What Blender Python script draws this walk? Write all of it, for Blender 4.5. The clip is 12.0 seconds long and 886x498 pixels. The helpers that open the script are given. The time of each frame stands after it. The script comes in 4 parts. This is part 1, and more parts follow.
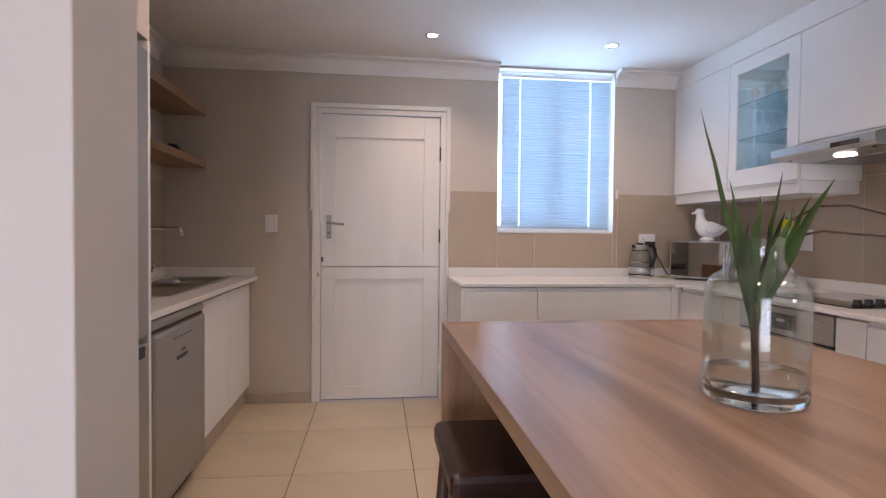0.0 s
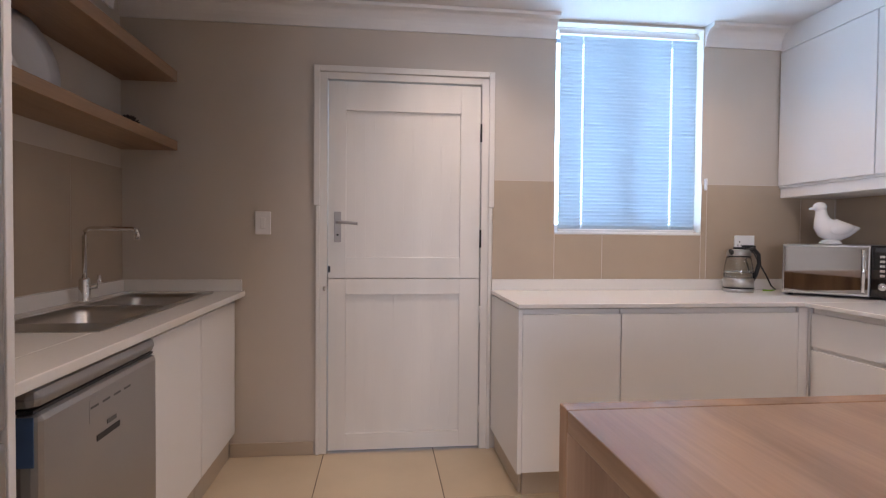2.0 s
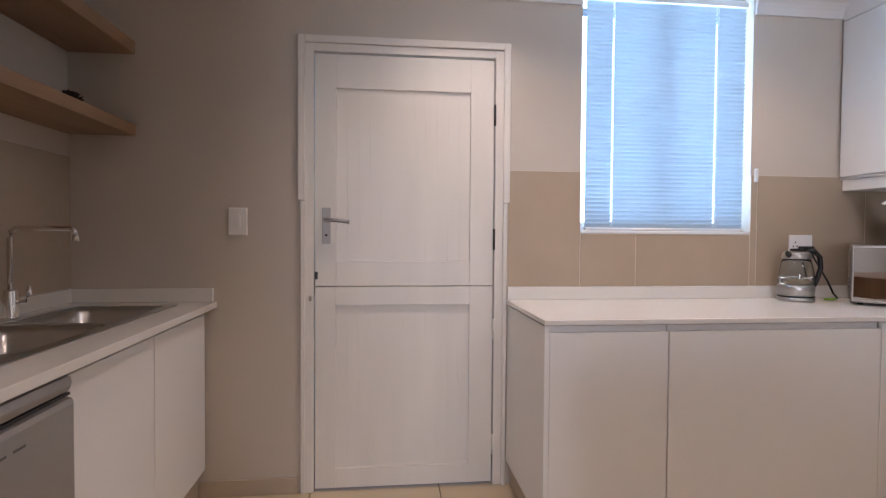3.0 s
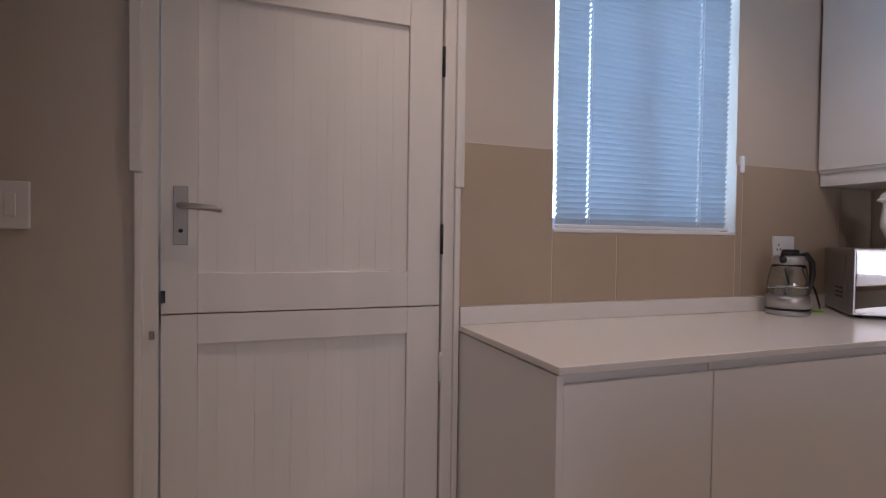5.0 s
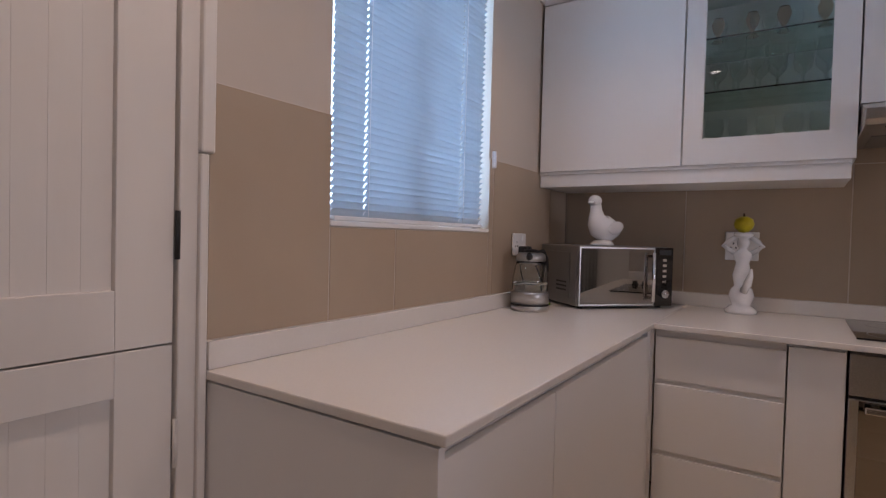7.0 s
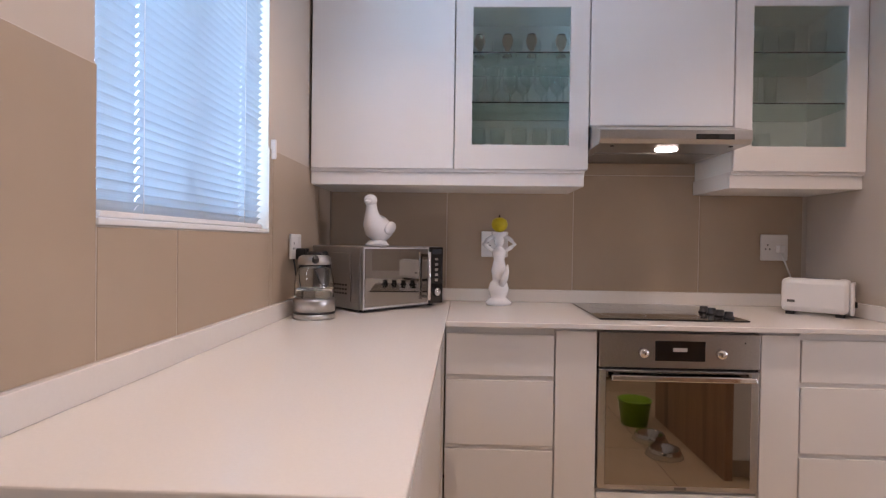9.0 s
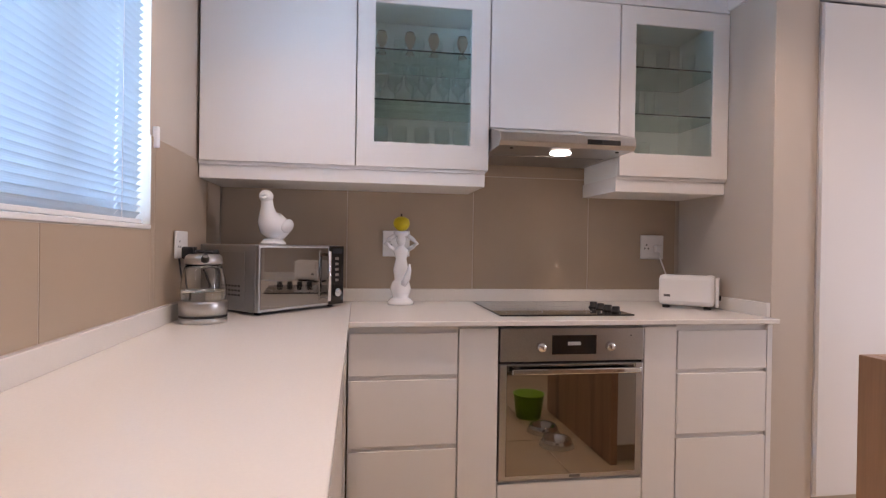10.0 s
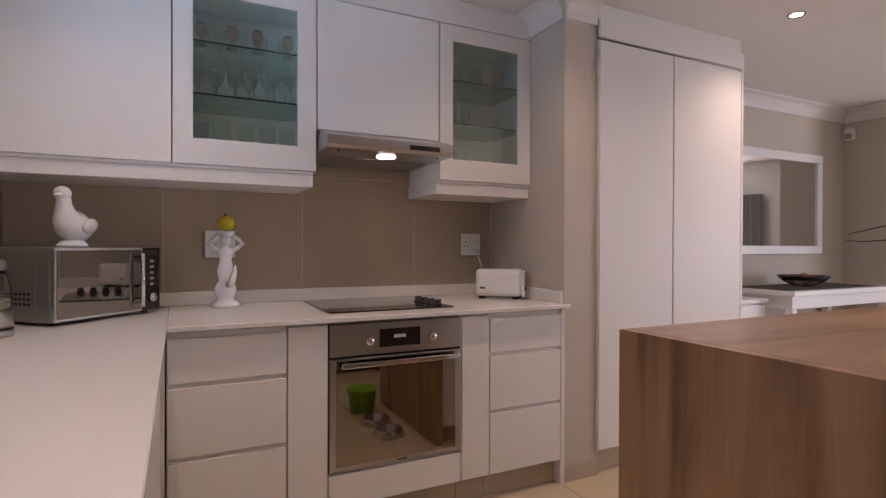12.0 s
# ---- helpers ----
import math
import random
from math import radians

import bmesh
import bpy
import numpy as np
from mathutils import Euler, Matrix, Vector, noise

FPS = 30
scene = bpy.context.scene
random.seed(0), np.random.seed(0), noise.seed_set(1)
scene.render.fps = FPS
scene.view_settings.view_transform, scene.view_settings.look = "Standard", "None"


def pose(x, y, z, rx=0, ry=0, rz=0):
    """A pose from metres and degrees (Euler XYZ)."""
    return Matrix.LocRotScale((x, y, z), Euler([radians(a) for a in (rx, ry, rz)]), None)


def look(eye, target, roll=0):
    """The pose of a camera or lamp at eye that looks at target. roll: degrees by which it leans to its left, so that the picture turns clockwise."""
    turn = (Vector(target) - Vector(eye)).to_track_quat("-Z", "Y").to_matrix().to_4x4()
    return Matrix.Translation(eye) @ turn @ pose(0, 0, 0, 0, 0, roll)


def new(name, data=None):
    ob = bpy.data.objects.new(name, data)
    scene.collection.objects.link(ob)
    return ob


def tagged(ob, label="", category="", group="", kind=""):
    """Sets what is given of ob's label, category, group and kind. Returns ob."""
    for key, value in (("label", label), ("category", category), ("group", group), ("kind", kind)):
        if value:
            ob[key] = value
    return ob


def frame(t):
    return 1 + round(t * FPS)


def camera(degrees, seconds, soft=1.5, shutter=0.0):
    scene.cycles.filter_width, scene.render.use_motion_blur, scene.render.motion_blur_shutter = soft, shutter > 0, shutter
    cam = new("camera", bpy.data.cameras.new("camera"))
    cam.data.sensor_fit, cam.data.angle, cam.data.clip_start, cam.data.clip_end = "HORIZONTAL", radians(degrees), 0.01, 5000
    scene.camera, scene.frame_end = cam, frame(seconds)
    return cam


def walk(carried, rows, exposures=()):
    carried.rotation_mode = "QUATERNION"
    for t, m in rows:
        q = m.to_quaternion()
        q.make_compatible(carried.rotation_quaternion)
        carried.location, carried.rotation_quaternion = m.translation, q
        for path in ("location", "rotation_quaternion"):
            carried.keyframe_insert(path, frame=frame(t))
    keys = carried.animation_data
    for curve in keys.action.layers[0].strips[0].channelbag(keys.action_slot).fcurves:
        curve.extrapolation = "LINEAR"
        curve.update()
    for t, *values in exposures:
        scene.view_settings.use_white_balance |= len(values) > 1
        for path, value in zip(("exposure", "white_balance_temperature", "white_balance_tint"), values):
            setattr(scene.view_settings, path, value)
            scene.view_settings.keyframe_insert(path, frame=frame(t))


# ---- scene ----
cam = camera(79.1, 12.0, soft=1.25)
PATH = [
    (0, (0.634, 0.224, 1.202), (0.88, 2.209, 1.148), 0.6),
    (0.5, (0.588, 0.461, 1.19), (0.833, 2.445, 1.138), 0.5),
    (1, (0.578, 0.693, 1.196), (0.814, 2.679, 1.147), 0.5),
    (1.5, (0.561, 0.9, 1.196), (0.789, 2.887, 1.148), 0.5),
    (2, (0.535, 1.122, 1.203), (0.763, 3.108, 1.155), 0.5),
    (2.5, (0.539, 1.345, 1.197), (0.766, 3.332, 1.149), 0.4),
    (3, (0.559, 1.566, 1.213), (0.781, 3.553, 1.158), 0.4),
    (5, (0.461, 2.409, 1.197), (1.162, 4.282, 1.153), 0.8),
    (5.5, (0.443, 2.596, 1.197), (1.412, 4.344, 1.151), 1.1),
    (6, (0.441, 2.763, 1.18), (1.676, 4.336, 1.146), 1.0),
    (6.5, (0.464, 2.916, 1.188), (1.921, 4.285, 1.148), 1.1),
    (7, (0.472, 3.035, 1.203), (2.139, 4.139, 1.153), 1.5),
    (9, (0.534, 3.405, 1.198), (2.532, 3.483, 1.172), 0.8),
    (9.5, (0.581, 3.426, 1.17), (2.577, 3.309, 1.167), 0.9),
    (10, (0.565, 3.438, 1.183), (2.54, 3.126, 1.171), 0.9),
    (10.5, (0.503, 3.415, 1.193), (2.454, 2.972, 1.179), 0.4),
    (11, (0.491, 3.441, 1.189), (2.395, 2.827, 1.175), 0.5),
    (11.5, (0.463, 3.443, 1.187), (2.313, 2.685, 1.173), 0.4),
    (12, (0.46, 3.433, 1.187), (2.253, 2.547, 1.174), 0.2),
]
EXPOSURES = [(0.0, 0.20, 6450, 25), (3.0, 0.26, 6330, 22), (5.0, -0.66, 6500, 27), (6.0, -0.80, 6500, 27), (7.0, -0.58, 6650, 29), (9.0, 0.24, 6700, 28), (10.0, 0.36, 6700, 28), (10.5, 0.24, 6700, 28), (12.0, -0.16, 6850, 30)]
walk(cam, [(t, look(eye, target, roll)) for t, eye, target, roll in PATH], EXPOSURES)

# ---- world, sun, large lights ----
world = bpy.data.worlds.new("sky")
scene.world = world
world.use_nodes = True
wn = world.node_tree
sky = wn.nodes.new("ShaderNodeTexSky")
sky.sky_type = "NISHITA"
sky.sun_disc = False
sky.sun_elevation, sky.sun_rotation = radians(48), radians(200)
wn.links.new(sky.outputs[0], wn.nodes["Background"].inputs[0])
wn.nodes["Background"].inputs[1].default_value = 0.12


def lamp(name, kind, m, energy, color, size=1.0, size_y=None):
    data = bpy.data.lights.new(name, kind)
    data.energy, data.color = energy, color
    if kind == "AREA":
        data.size = size
        if size_y:
            data.shape, data.size_y = "RECTANGLE", size_y
    if kind == "SUN":
        data.angle = radians(0.5)
    if kind == "SPOT":
        data.spot_size, data.spot_blend, data.shadow_soft_size = radians(136), 1.0, 0.045
    ob = new(name, data)
    ob.matrix_world = m
    return ob


lamp("sun", "SUN", look((0, -10, 12), (0.6, 0, 0)), 2.5, (1.0, 0.95, 0.88))
# daylight through the blind and the living-room window
lamp("kitchen_daylight", "AREA", pose(1.96, 4.62, 1.62, -100, 0, 0), 100, (0.44, 0.73, 1.0), 1.5, 1.9)
lamp("living_daylight", "AREA", pose(-0.3, -4.12, 1.2, 90, 0, 0), 112, (0.80, 0.89, 1.0), 2.1, 1.85)
# (0.30, 2.05), (2.14, 2.02) and (0.97, 0.45) are unseen, added for brightness
LAMPS = [(0.97, 3.58), (2.14, 3.58), (0.30, 2.05), (2.14, 2.02), (0.97, 0.45), (2.22, 0.44)]
for lx, ly in LAMPS:
    lamp("downlight_glow", "SPOT", pose(lx, ly, 2.425), 30, (1.0, 0.81, 0.63))
lamp("hood_glow", "SPOT", pose(2.86, 2.50, 1.60), 2.2, (1.0, 0.84, 0.62))


# ---- materials ----
def mat(name, color, rough=0.5, metal=0.0, var=0.06, scale=6.0, bump=0.0, bscale=200.0, trans=0.0, emit=0.0, ior=1.45, coat=0.0, stretch=(1, 1, 1), spread=0.0):
    m = bpy.data.materials.new(name)
    m.use_nodes = True
    nt = m.node_tree
    b = nt.nodes["Principled BSDF"]
    b.inputs["Base Color"].default_value = (*color, 1)
    b.inputs["Roughness"].default_value = rough
    b.inputs["Metallic"].default_value = metal
    b.inputs["IOR"].default_value = ior
    b.inputs["Transmission Weight"].default_value = trans
    b.inputs["Coat Weight"].default_value = coat
    if emit:
        b.inputs["Emission Color"].default_value = (*color, 1)
        b.inputs["Emission Strength"].default_value = emit
        return m
    tc = nt.nodes.new("ShaderNodeTexCoord")
    mp = nt.nodes.new("ShaderNodeMapping")
    mp.inputs["Scale"].default_value = stretch
    nt.links.new(tc.outputs["Object"], mp.inputs[0])
    if var:
        n = nt.nodes.new("ShaderNodeTexNoise")
        n.inputs["Scale"].default_value, n.inputs["Detail"].default_value = scale, 6
        r = nt.nodes.new("ShaderNodeValToRGB")
        r.color_ramp.elements[0].position, r.color_ramp.elements[1].position = 0.3, 0.72
        r.color_ramp.elements[0].color = (*[c * (1 - var) for c in color], 1)
        r.color_ramp.elements[1].color = (*[min(1, c * (1 + var)) for c in color], 1)
        nt.links.new(mp.outputs[0], n.inputs["Vector"])
        nt.links.new(n.outputs["Fac"], r.inputs[0])
        out = r.outputs[0]
        if spread:
            oi = nt.nodes.new("ShaderNodeObjectInfo")
            hs = nt.nodes.new("ShaderNodeHueSaturation")
            ma = nt.nodes.new("ShaderNodeMapRange")
            ma.inputs[3].default_value, ma.inputs[4].default_value = 1 - spread, 1 + spread
            nt.links.new(oi.outputs["Random"], ma.inputs[0])
            nt.links.new(ma.outputs[0], hs.inputs["Value"])
            nt.links.new(out, hs.inputs["Color"])
            out = hs.outputs[0]
        nt.links.new(out, b.inputs["Base Color"])
        rr = nt.nodes.new("ShaderNodeMapRange")
        rr.inputs[3].default_value, rr.inputs[4].default_value = rough * 0.85, min(1, rough * 1.15)
        nt.links.new(n.outputs["Fac"], rr.inputs[0])
        nt.links.new(rr.outputs[0], b.inputs["Roughness"])
    if bump:
        n2 = nt.nodes.new("ShaderNodeTexNoise")
        n2.inputs["Scale"].default_value, n2.inputs["Detail"].default_value = bscale, 3
        bp = nt.nodes.new("ShaderNodeBump")
        bp.inputs["Strength"].default_value, bp.inputs["Distance"].default_value = bump, 0.002
        nt.links.new(mp.outputs[0], n2.inputs["Vector"])
        nt.links.new(n2.outputs["Fac"], bp.inputs["Height"])
        nt.links.new(bp.outputs[0], b.inputs["Normal"])
    return m


def wood(name, light, dark, axis, rough=0.32):
    """Streaked laminate: long stretched grain along one axis, with fine pores."""
    m = bpy.data.materials.new(name)
    m.use_nodes = True
    nt = m.node_tree
    b = nt.nodes["Principled BSDF"]
    tc = nt.nodes.new("ShaderNodeTexCoord")
    mp = nt.nodes.new("ShaderNodeMapping")
    s = [3.6, 3.6, 3.6]
    s[axis] = 0.35
    mp.inputs["Scale"].default_value = s
    nt.links.new(tc.outputs["Object"], mp.inputs[0])
    n = nt.nodes.new("ShaderNodeTexNoise")
    n.inputs["Scale"].default_value, n.inputs["Detail"].default_value, n.inputs["Distortion"].default_value = 2.2, 8, 0.7
    nt.links.new(mp.outputs[0], n.inputs["Vector"])
    r = nt.nodes.new("ShaderNodeValToRGB")
    e = r.color_ramp.elements
    e[0].position, e[0].color = 0.32, (*dark, 1)
    e[1].position, e[1].color = 0.62, (*light, 1)
    mid = r.color_ramp.elements.new(0.48)
    mid.color = (*[0.35 * d + 0.65 * l for d, l in zip(dark, light)], 1)
    nt.links.new(n.outputs["Fac"], r.inputs[0])
    mp2 = nt.nodes.new("ShaderNodeMapping")
    s2 = [90.0, 90.0, 90.0]
    s2[axis] = 3.0
    mp2.inputs["Scale"].default_value = s2
    nt.links.new(tc.outputs["Object"], mp2.inputs[0])
    n2 = nt.nodes.new("ShaderNodeTexNoise")
    n2.inputs["Scale"].default_value, n2.inputs["Detail"].default_value = 1.5, 4
    nt.links.new(mp2.outputs[0], n2.inputs["Vector"])
    mix = nt.nodes.new("ShaderNodeMix")
    mix.data_type, mix.blend_type = "RGBA", "MULTIPLY"
    mix.inputs[0].default_value = 0.35
    nt.links.new(r.outputs[0], mix.inputs[6])
    nt.links.new(n2.outputs["Fac"], mix.inputs[7])
    nt.links.new(mix.outputs[2], b.inputs["Base Color"])
    bp = nt.nodes.new("ShaderNodeBump")
    bp.inputs["Strength"].default_value, bp.inputs["Distance"].default_value = 0.15, 0.001
    nt.links.new(n2.outputs["Fac"], bp.inputs["Height"])
    nt.links.new(bp.outputs[0], b.inputs["Normal"])
    b.inputs["Roughness"].default_value = rough
    return m


M_WALL = mat("wall_paint", (0.56, 0.50, 0.435), 0.75, var=0.03, scale=2.0, bump=0.12, bscale=160)
M_WALL2 = mat("pale_wall_paint", (0.66, 0.63, 0.60), 0.75, var=0.03, scale=2.0, bump=0.12, bscale=160)
M_CEIL = mat("ceiling_paint", (0.76, 0.74, 0.72), 0.85, var=0.02, scale=1.5, bump=0.08)
M_CORN = mat("cornice_plaster", (0.74, 0.72, 0.70), 0.7, var=0.02)
M_CAB = mat("white_cabinet_lacquer", (0.80, 0.79, 0.78), 0.46, var=0.008, scale=1.2)
M_CABIN = mat("cabinet_interior", (0.88, 0.90, 0.89), 0.5, var=0.03)
M_TOP = mat("white_quartz", (0.75, 0.725, 0.69), 0.20, var=0.012, scale=140)
M_STEEL = mat("brushed_steel", (0.50, 0.49, 0.48), 0.3, 1.0, var=0.08, scale=8, stretch=(1, 30, 30))
M_SILVER = mat("silver_paint_metal", (0.36, 0.35, 0.345), 0.36, 0.8, var=0.04, scale=3)
M_CHROME = mat("chrome", (0.75, 0.74, 0.73), 0.08, 1.0, var=0.02)
M_SATIN = mat("satin_nickel", (0.42, 0.40, 0.39), 0.55, 0.7, var=0.05)
M_BLACK = mat("black_plastic", (0.015, 0.015, 0.016), 0.4, var=0.1)
M_DARKG = mat("black_glass", (0.012, 0.011, 0.011), 0.06, var=0.0, coat=0.6)
M_MIRG = mat("smoked_mirror_glass", (0.31, 0.28, 0.245), 0.03, 1.0, var=0.0)
M_MIRD = mat("dark_mirror_glass", (0.36, 0.34, 0.32), 0.03, 1.0, var=0.0)
M_MIRROR = mat("mirror_silver", (0.85, 0.86, 0.86), 0.01, 1.0, var=0.0)
M_GLASS = mat("clear_glass", (0.96, 0.98, 0.97), 0.02, var=0.0, trans=1.0)
M_THIN = mat("thin_glass", (0.98, 0.99, 0.99), 0.01, var=0.0, trans=1.0, ior=1.14)
M_SHELFG = mat("green_shelf_glass", (0.70, 0.86, 0.80), 0.03, var=0.0, trans=1.0)
M_TILE = mat("taupe_wall_tile", (0.435, 0.348, 0.260), 0.38, var=0.05, scale=3, spread=0.04)
M_GROUT = mat("pale_grout", (0.64, 0.58, 0.51), 0.85, var=0.06, scale=30)
M_FLOOR = mat("cream_floor_tile", (0.60, 0.49, 0.345), 0.22, var=0.06, scale=2.5, spread=0.03)
M_FGROUT = mat("dark_floor_grout", (0.11, 0.085, 0.06), 0.9, var=0.1, scale=20)
M_SKIRT = mat("skirting_tile", (0.47, 0.39, 0.30), 0.4, var=0.06, scale=4)
M_DOOR = mat("white_gloss_door_paint", (0.74, 0.705, 0.655), 0.38, var=0.04, scale=7, bump=0.08, bscale=60, stretch=(1, 1, 0.15))
M_ISL = wood("island_laminate_top", (0.46, 0.29, 0.185), (0.24, 0.135, 0.08), 1)
M_ISLV = wood("island_laminate_end", (0.47, 0.275, 0.16), (0.21, 0.11, 0.058), 2)
M_SHELF = wood("oak_shelf", (0.40, 0.25, 0.15), (0.31, 0.185, 0.105), 1, 0.5)
M_STOOL = mat("dark_brown_leather", (0.035, 0.014, 0.010), 0.4, var=0.2, scale=10, bump=0.2, bscale=120)
M_SLEG = mat("dark_walnut_leg", (0.07, 0.035, 0.02), 0.45, var=0.2, scale=12)
M_CERAM = mat("white_glazed_ceramic", (0.82, 0.82, 0.83), 0.12, var=0.02, scale=10, coat=0.5)
M_PLAST = mat("white_plastic", (0.80, 0.79, 0.78), 0.35, var=0.02)
M_YELLOW = mat("yellow_fruit_skin", (0.52, 0.42, 0.01), 0.45, var=0.12, scale=30, bump=0.2)
M_LEAF = mat("green_leaf", (0.085, 0.165, 0.045), 0.45, var=0.35, scale=18)
M_STEM = mat("brown_stem", (0.06, 0.03, 0.018), 0.6, var=0.3, scale=40)
M_LIT = mat("lit_lamp", (1.0, 0.92, 0.80), 0.5, emit=14.0)
M_TAPE = mat("blue_tape", (0.05, 0.10, 0.22), 0.5, var=0.1)
M_LABEL = mat("label_paper", (0.62, 0.60, 0.58), 0.6, var=0.03)
M_PRINT = mat("grey_print", (0.12, 0.12, 0.12), 0.6, var=0.0)
M_FRAMEW = mat("white_window_frame", (0.80, 0.80, 0.80), 0.35, var=0.02)
M_CURT = mat("pale_curtain", (0.62, 0.63, 0.65), 0.9, var=0.05, scale=30, bump=0.3)
M_GREENP = mat("green_plastic", (0.20, 0.42, 0.02), 0.35, var=0.05)
M_RUN = mat("dark_runner_cloth", (0.07, 0.055, 0.045), 0.85, var=0.2, scale=60, bump=0.3)
M_FRUIT = mat("red_brown_fruit", (0.28, 0.08, 0.04), 0.5, var=0.3, scale=14)
M_DARKFLOW = mat("dark_dried_flower", (0.05, 0.035, 0.03), 0.8, var=0.4, scale=60)

def sheet_glass(name, tint):
    """Thin blown glass: clear through, with a mirror gloss that grows towards the rim."""
    m = bpy.data.materials.new(name)
    m.use_nodes = True
    nt = m.node_tree
    tr, gl, fr_, mx = (nt.nodes.new("ShaderNode" + k) for k in ("BsdfTransparent", "BsdfGlossy", "LayerWeight", "MixShader"))
    tr.inputs[0].default_value = (*tint, 1)
    gl.inputs["Roughness"].default_value = 0.03
    fr_.inputs[0].default_value = 0.22
    soft_ = nt.nodes.new("ShaderNodeMath")
    soft_.operation = "MULTIPLY_ADD"
    soft_.inputs[1].default_value, soft_.inputs[2].default_value = 0.55, 0.035
    nt.links.new(fr_.outputs["Facing"], soft_.inputs[0])
    nt.links.new(soft_.outputs[0], mx.inputs[0])
    nt.links.new(tr.outputs[0], mx.inputs[1])
    nt.links.new(gl.outputs[0], mx.inputs[2])
    nt.links.new(mx.outputs[0], nt.nodes["Material Output"].inputs[0])
    return m


M_SHEET = sheet_glass("blown_glass", (0.93, 0.96, 0.95))
M_PANE = sheet_glass("green_tinted_pane", (0.90, 0.96, 0.94))

# blind slats let some daylight through; its blue is mixed into their colour
M_SLAT = bpy.data.materials.new("daylight_blue_slat")
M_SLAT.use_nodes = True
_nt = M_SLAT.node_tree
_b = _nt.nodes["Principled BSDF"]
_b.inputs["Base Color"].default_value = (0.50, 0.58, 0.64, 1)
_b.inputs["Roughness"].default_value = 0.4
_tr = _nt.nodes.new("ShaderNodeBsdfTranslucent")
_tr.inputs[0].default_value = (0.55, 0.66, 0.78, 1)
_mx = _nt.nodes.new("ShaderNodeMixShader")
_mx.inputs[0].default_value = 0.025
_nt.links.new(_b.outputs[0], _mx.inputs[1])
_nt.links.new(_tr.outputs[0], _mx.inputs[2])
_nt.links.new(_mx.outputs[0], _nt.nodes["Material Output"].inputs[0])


# ---- mesh helpers ----
def add_box(bm, x0, x1, y0, y1, z0, z1, bev=0.0, seg=2):
    r = bmesh.ops.create_cube(bm, size=1, matrix=Matrix.LocRotScale(((x0 + x1) / 2, (y0 + y1) / 2, (z0 + z1) / 2), None, (abs(x1 - x0), abs(y1 - y0), abs(z1 - z0))))
    if bev:
        es = list({e for v in r["verts"] for e in v.link_edges})
        bmesh.ops.bevel(bm, geom=es, offset=bev, segments=seg, profile=0.5, affect="EDGES")
    return bm


def boxes(*specs, bev=0.0):
    bm = bmesh.new()
    for s in specs:
        add_box(bm, *s[:6], s[6] if len(s) > 6 else bev)
    return bm


def lathe(profile, seg=28, at=(0, 0, 0), bm=None):
    bm = bm or bmesh.new()
    rings = []
    for r, z in profile:
        if r < 1e-5:
            rings.append([bm.verts.new((at[0], at[1], at[2] + z))])
        else:
            rings.append([bm.verts.new((at[0] + r * math.cos(2 * math.pi * i / seg), at[1] + r * math.sin(2 * math.pi * i / seg), at[2] + z)) for i in range(seg)])
    for a, b in zip(rings, rings[1:]):
        for i in range(seg):
            j = (i + 1) % seg
            if len(a) == 1 and len(b) > 1:
                bm.faces.new((a[0], b[j], b[i]))
            elif len(b) == 1 and len(a) > 1:
                bm.faces.new((a[i], a[j], b[0]))
            elif len(a) > 1:
                bm.faces.new((a[i], a[j], b[j], b[i]))
    for f in bm.faces:
        f.smooth = True
    return bm


def tube(points, radius, seg=10, bm=None, taper=None):
    bm = bm or bmesh.new()
    pts = [Vector(p) for p in points]
    rings = []
    for i, p in enumerate(pts):
        d = (pts[min(i + 1, len(pts) - 1)] - pts[max(i - 1, 0)]).normalized()
        side = d.cross(Vector((0, 0, 1)) if abs(d.z) < 0.9 else Vector((1, 0, 0))).normalized()
        up = side.cross(d)
        r = radius * (taper[i] if taper else 1)
        rings.append([bm.verts.new(p + r * (math.cos(2 * math.pi * k / seg) * side + math.sin(2 * math.pi * k / seg) * up)) for k in range(seg)])
    for a, b in zip(rings, rings[1:]):
        for k in range(seg):
            f = bm.faces.new((a[k], a[(k + 1) % seg], b[(k + 1) % seg], b[k]))
            f.smooth = True
    bm.faces.new(rings[0][::-1])
    bm.faces.new(rings[-1])
    return bm


def ball(bm, x, y, z, rx, ry, rz, turn=None, seg=20):
    r = bmesh.ops.create_uvsphere(bm, u_segments=seg, v_segments=seg // 2 + 2, radius=1, matrix=Matrix.Translation((x, y, z)) @ (turn or Matrix()) @ Matrix.Diagonal((rx, ry, rz, 1)))
    for v in r["verts"]:
        for f in v.link_faces:
            f.smooth = True
    return bm


